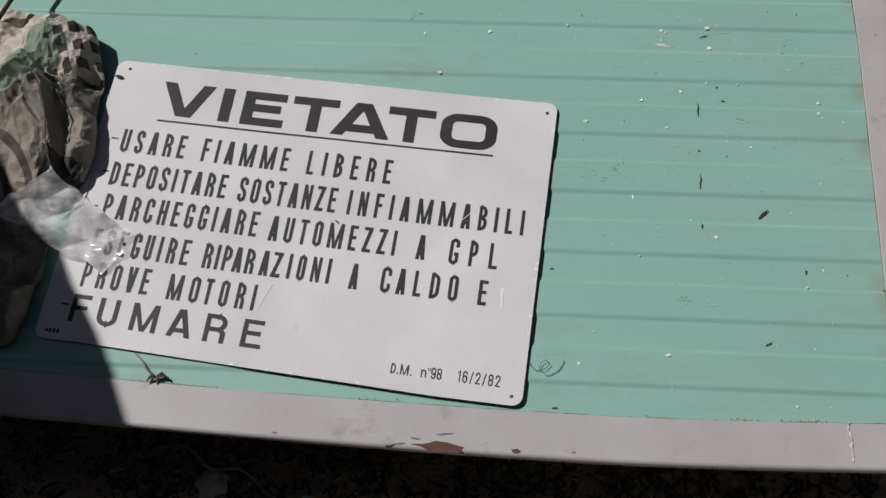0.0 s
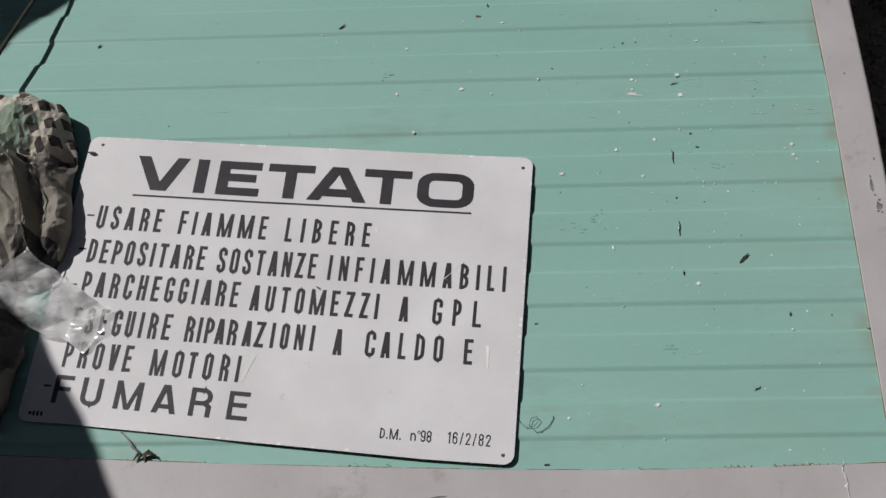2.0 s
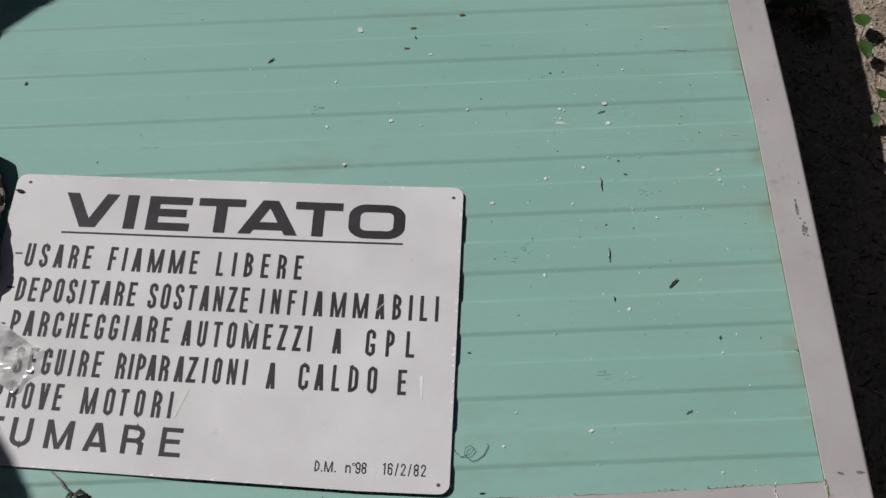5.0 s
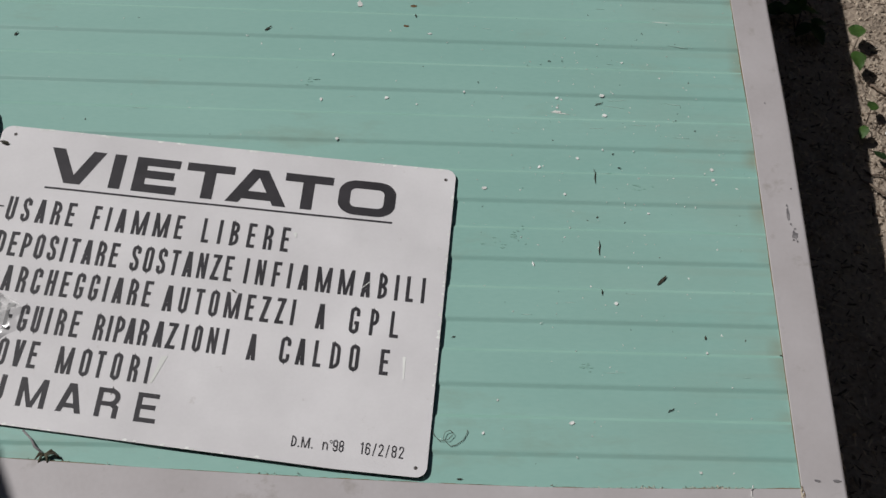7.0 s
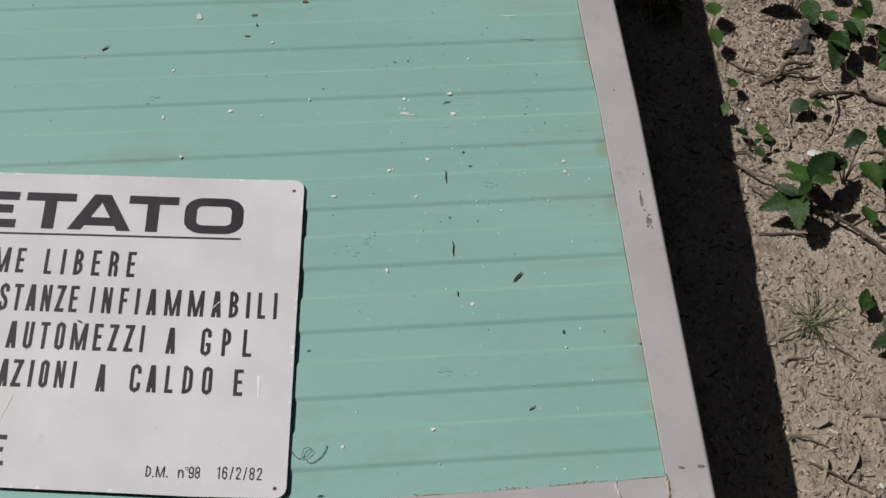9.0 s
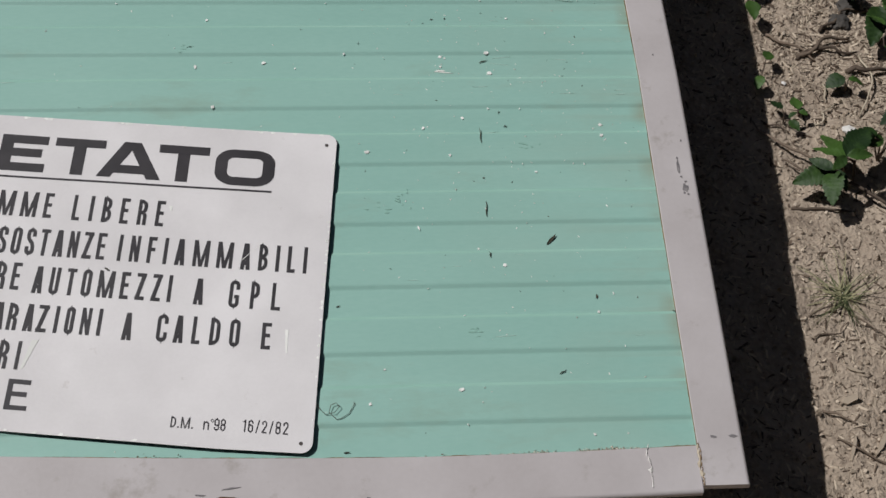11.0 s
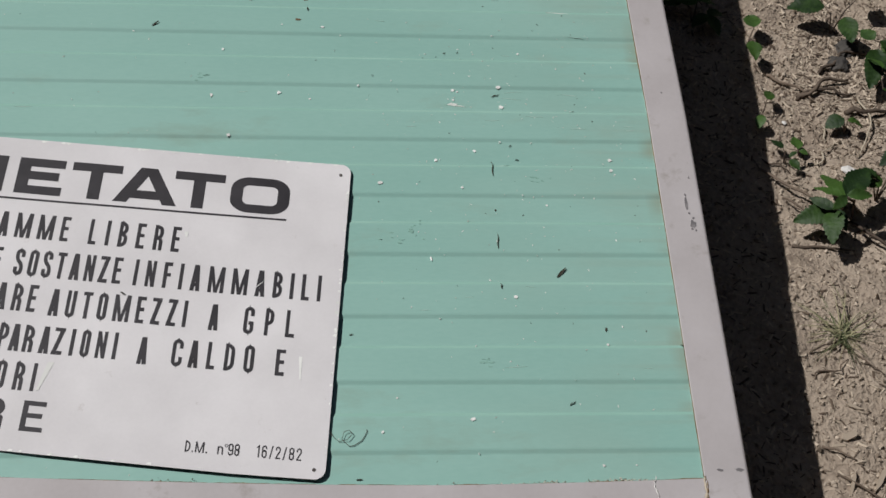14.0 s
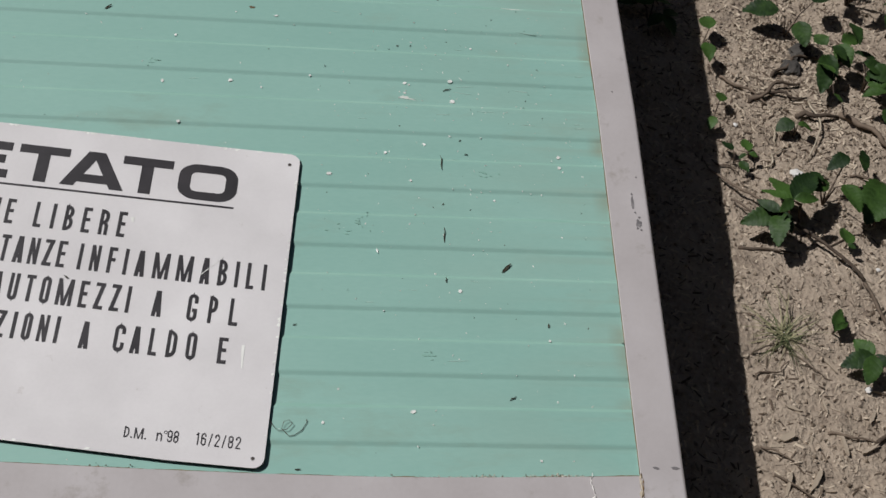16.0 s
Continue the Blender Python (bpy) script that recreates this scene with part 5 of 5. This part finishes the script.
sprout((0.375, 0.069), [(0.364, 0.066, 0.018, 0.026, 174, 0.4), (0.363, 0.065, 0.020, 0.025, 75, 0.42), (0.362, 0.064, 0.022, 0.021, -106, 0.42), (0.363, 0.066, 0.019, 0.020, 34, 0.4)], "low plant with one broad toothed leaf", "low plants")
plant((0.386, 0.853), [("one", 0.369, 0.867, 0.04, 0.044, 170, 0), ("one", 0.394, 0.845, 0.04, 0.036, 280, 10), ("one", 0.423, 0.882, 0.05, 0.036, 40, 0)], "low plant with broad green leaves", "low plants")
plant((0.259, 0.591), [("one", 0.255, 0.600, 0.018, 0.018, 120, 0), ("one", 0.262, 0.584, 0.018, 0.016, 300, 0)], "small seedling with two rounded leaves", "seedlings")
plant((0.245, 0.675), [("one", 0.249, 0.686, 0.025, 0.02, 60, 0), ("one", 0.239, 0.662, 0.02, 0.018, 250, 0)], "small seedling with two rounded leaves", "seedlings")
plant((0.250, 0.813), [("one", 0.255, 0.821, 0.03, 0.03, 80, 0), ("one", 0.247, 0.796, 0.03, 0.026, 280, 0)], "small seedling with two rounded leaves", "seedlings")
plant((0.179, 0.866), [("three", 0.181, 0.874, 0.035, 0.03, 100, 0), ("three", 0.192, 0.849, 0.03, 0.028, 300, 0), ("one", 0.162, 0.885, 0.03, 0.028, 190, 0)], "leafy low plant in the panel's shade", "low plants")


# Denser growth along the far side of the bare soil, added to shade it.
def thicket(x, y, count, seed, rise):
    rnd = random.Random(seed)
    leaves = [(x + rnd.gauss(0, 0.028), y + rnd.gauss(0, 0.026), rise * rnd.uniform(0.6, 1.15), rnd.uniform(0.026, 0.042), rnd.uniform(0, 360), rnd.uniform(0.3, 0.46)) for _ in range(count)]
    sprout((x, y), leaves, "bushy low plant with many dark green leaves", "low plants")


for k, (x, y, count, rise) in enumerate([(0.60, 0.60, 9, 0.07), (0.585, 0.66, 7, 0.08), (0.64, 0.66, 9, 0.09), (0.55, 0.52, 8, 0.06), (0.61, 0.48, 8, 0.06), (0.545, 0.86, 7, 0.07), (0.50, 0.93, 8, 0.07), (0.60, 0.90, 8, 0.08), (0.66, 0.83, 8, 0.08), (0.475, 0.735, 6, 0.055), (0.525, 0.665, 7, 0.06), (0.455, 0.80, 6, 0.055)]):
    thicket(x, y, count, 300 + k, rise)


def build_cane():
    """A bare runner that lies across the soil."""
    cane = thing("plant_runner", Matrix(), "long thin brown plant runner trailing over the soil", "runner")
    for a, b, r in (((0.321, 0.480), (0.391, 0.389), 0.0022), ((0.391, 0.389), (0.415, 0.262), 0.0024), ((0.415, 0.262), (0.408, 0.097), 0.0020), ((0.217, 0.572), (0.315, 0.480), 0.0018), ((0.238, 0.516), (0.291, 0.465), 0.0014)):
        v, f = tube(wander(laid(*a, 0.008), laid(*b, 0.008), 8, 0.008, a[0] * 50, 0.006), r, 6)
        o = new("runner_length", mesh_of("runner_length", v, f, M_TWIG, True))
        o.parent = cane


build_cane()


def build_tuft():
    rnd = random.Random(77)
    verts, faces = [], []
    for k in range(80):
        a, length = rnd.uniform(0, 6.28), rnd.uniform(0.02, 0.07)
        rise = rnd.uniform(0.1, 0.8)
        x0, y0 = rnd.gauss(0, 0.006), rnd.gauss(0, 0.006)
        b = len(verts)
        for i in range(5):
            s = i / 4
            w = 0.0008 * (1 - s * 0.9)
            x, y, z = x0 + math.cos(a) * length * s, y0 + math.sin(a) * length * s, length * rise * (s - 0.75 * s * s) + 0.001
            verts += [(x - math.sin(a) * w, y + math.cos(a) * w, z), (x + math.sin(a) * w, y - math.cos(a) * w, z + 0.0003)]
        faces += [(b + 2 * i, b + 2 * i + 1, b + 2 * i + 3, b + 2 * i + 2) for i in range(4)]
    solid("grass_tuft", Matrix.Translation(laid(0.267, 0.303)), mesh_of("grass_tuft", verts, faces, M_GRASS), "sparse dry yellow-green grass tuft", "grass")


build_tuft()


def stone(x, y, r, seed, mat, label, flat=0.6):
    bm = bmesh.new()
    bmesh.ops.create_icosphere(bm, subdivisions=4, radius=r)
    for q in bm.verts:
        d = q.co.normalized()
        q.co *= 1 + 0.30 * noise.noise(d * 1.6 + Vector((seed, 0, 0))) + 0.08 * noise.noise(d * 6 + Vector((0, seed, 0)))
        q.co.z *= flat
    me = bpy.data.meshes.new("stone")
    bm.to_mesh(me)
    bm.free()
    me.materials.append(mat)
    solid("stone", pose(*laid(x, y, r * flat * 0.35), 0, 0, 40 * seed), me, label, "stone", "stones")


# Near-black tone: the shade over the far stones is put into their colour.
M_SHADE_STONE = material("shade_stone", (0.035, 0.032, 0.03), (0.10, 0.09, 0.08), 25, 0.95, bump=0.6)
stone(0.568, 0.722, 0.030, 3, M_SHADE_STONE, "rough dark stone half buried in soil")
# Black lump added where the soil has a dark hole.
stone(0.380, 0.784, 0.015, 8, M_SHADE_STONE, "small black lump on the soil")
stone(0.402, 0.818, 0.016, 7, M_SHADE_STONE, "small black lump on the soil")
# White lump stands in for a crumpled white scrap.
stone(-0.694, -0.006, 0.018, 9, M_SHELL, "small white lump in the panel's shade")
stone(-0.589, -0.023, 0.010, 10, M_SHELL, "small white lump in the panel's shade")

# Dark slab added where the far soil lies in shadow.
bm = box((-0.08, -0.036, -0.004), (0.08, 0.036, 0.014), 0.003)
me = bpy.data.meshes.new("charred_board")
bm.to_mesh(me)
bm.free()
me.materials.append(M_SHADE_STONE)
solid("charred_board", pose(*laid(0.635, 0.766, 0.002), 0, 0, -20), me, "short dark slab added to darken the shaded soil", "board")


def build_packet():
    """A crumpled white wrapper with a red edge, half behind the stone."""
    n = 16
    verts = [(0.05 * (i / n - 0.5), 0.032 * (j / n - 0.5), 0.006 + 0.006 * facets(i / n, j / n, 4, 9) + 0.002 * facets(i / n, j / n, 9, 5)) for j in range(n + 1) for i in range(n + 1)]
    quads = [(j * (n + 1) + i, j * (n + 1) + i + 1, (j + 1) * (n + 1) + i + 1, (j + 1) * (n + 1) + i) for j in range(n) for i in range(n)]
    packet = thing("wrapper", pose(*laid(0.612, 0.800, 0.018), 6, -8, -18), "crumpled white wrapper with a red end", "wrapper")
    red = material("red_print", (0.35, 0.03, 0.03), (0.5, 0.06, 0.05), 60, 0.5)
    for name, mat, keep in (("white_film", M_FLAKE, lambda x: x < 0.017), ("red_end", red, lambda x: x >= 0.017)):
        o = new(name, mesh_of(name, verts, [q for q in quads if keep(verts[q[0]][0])], mat))
        o.parent = packet


build_packet()
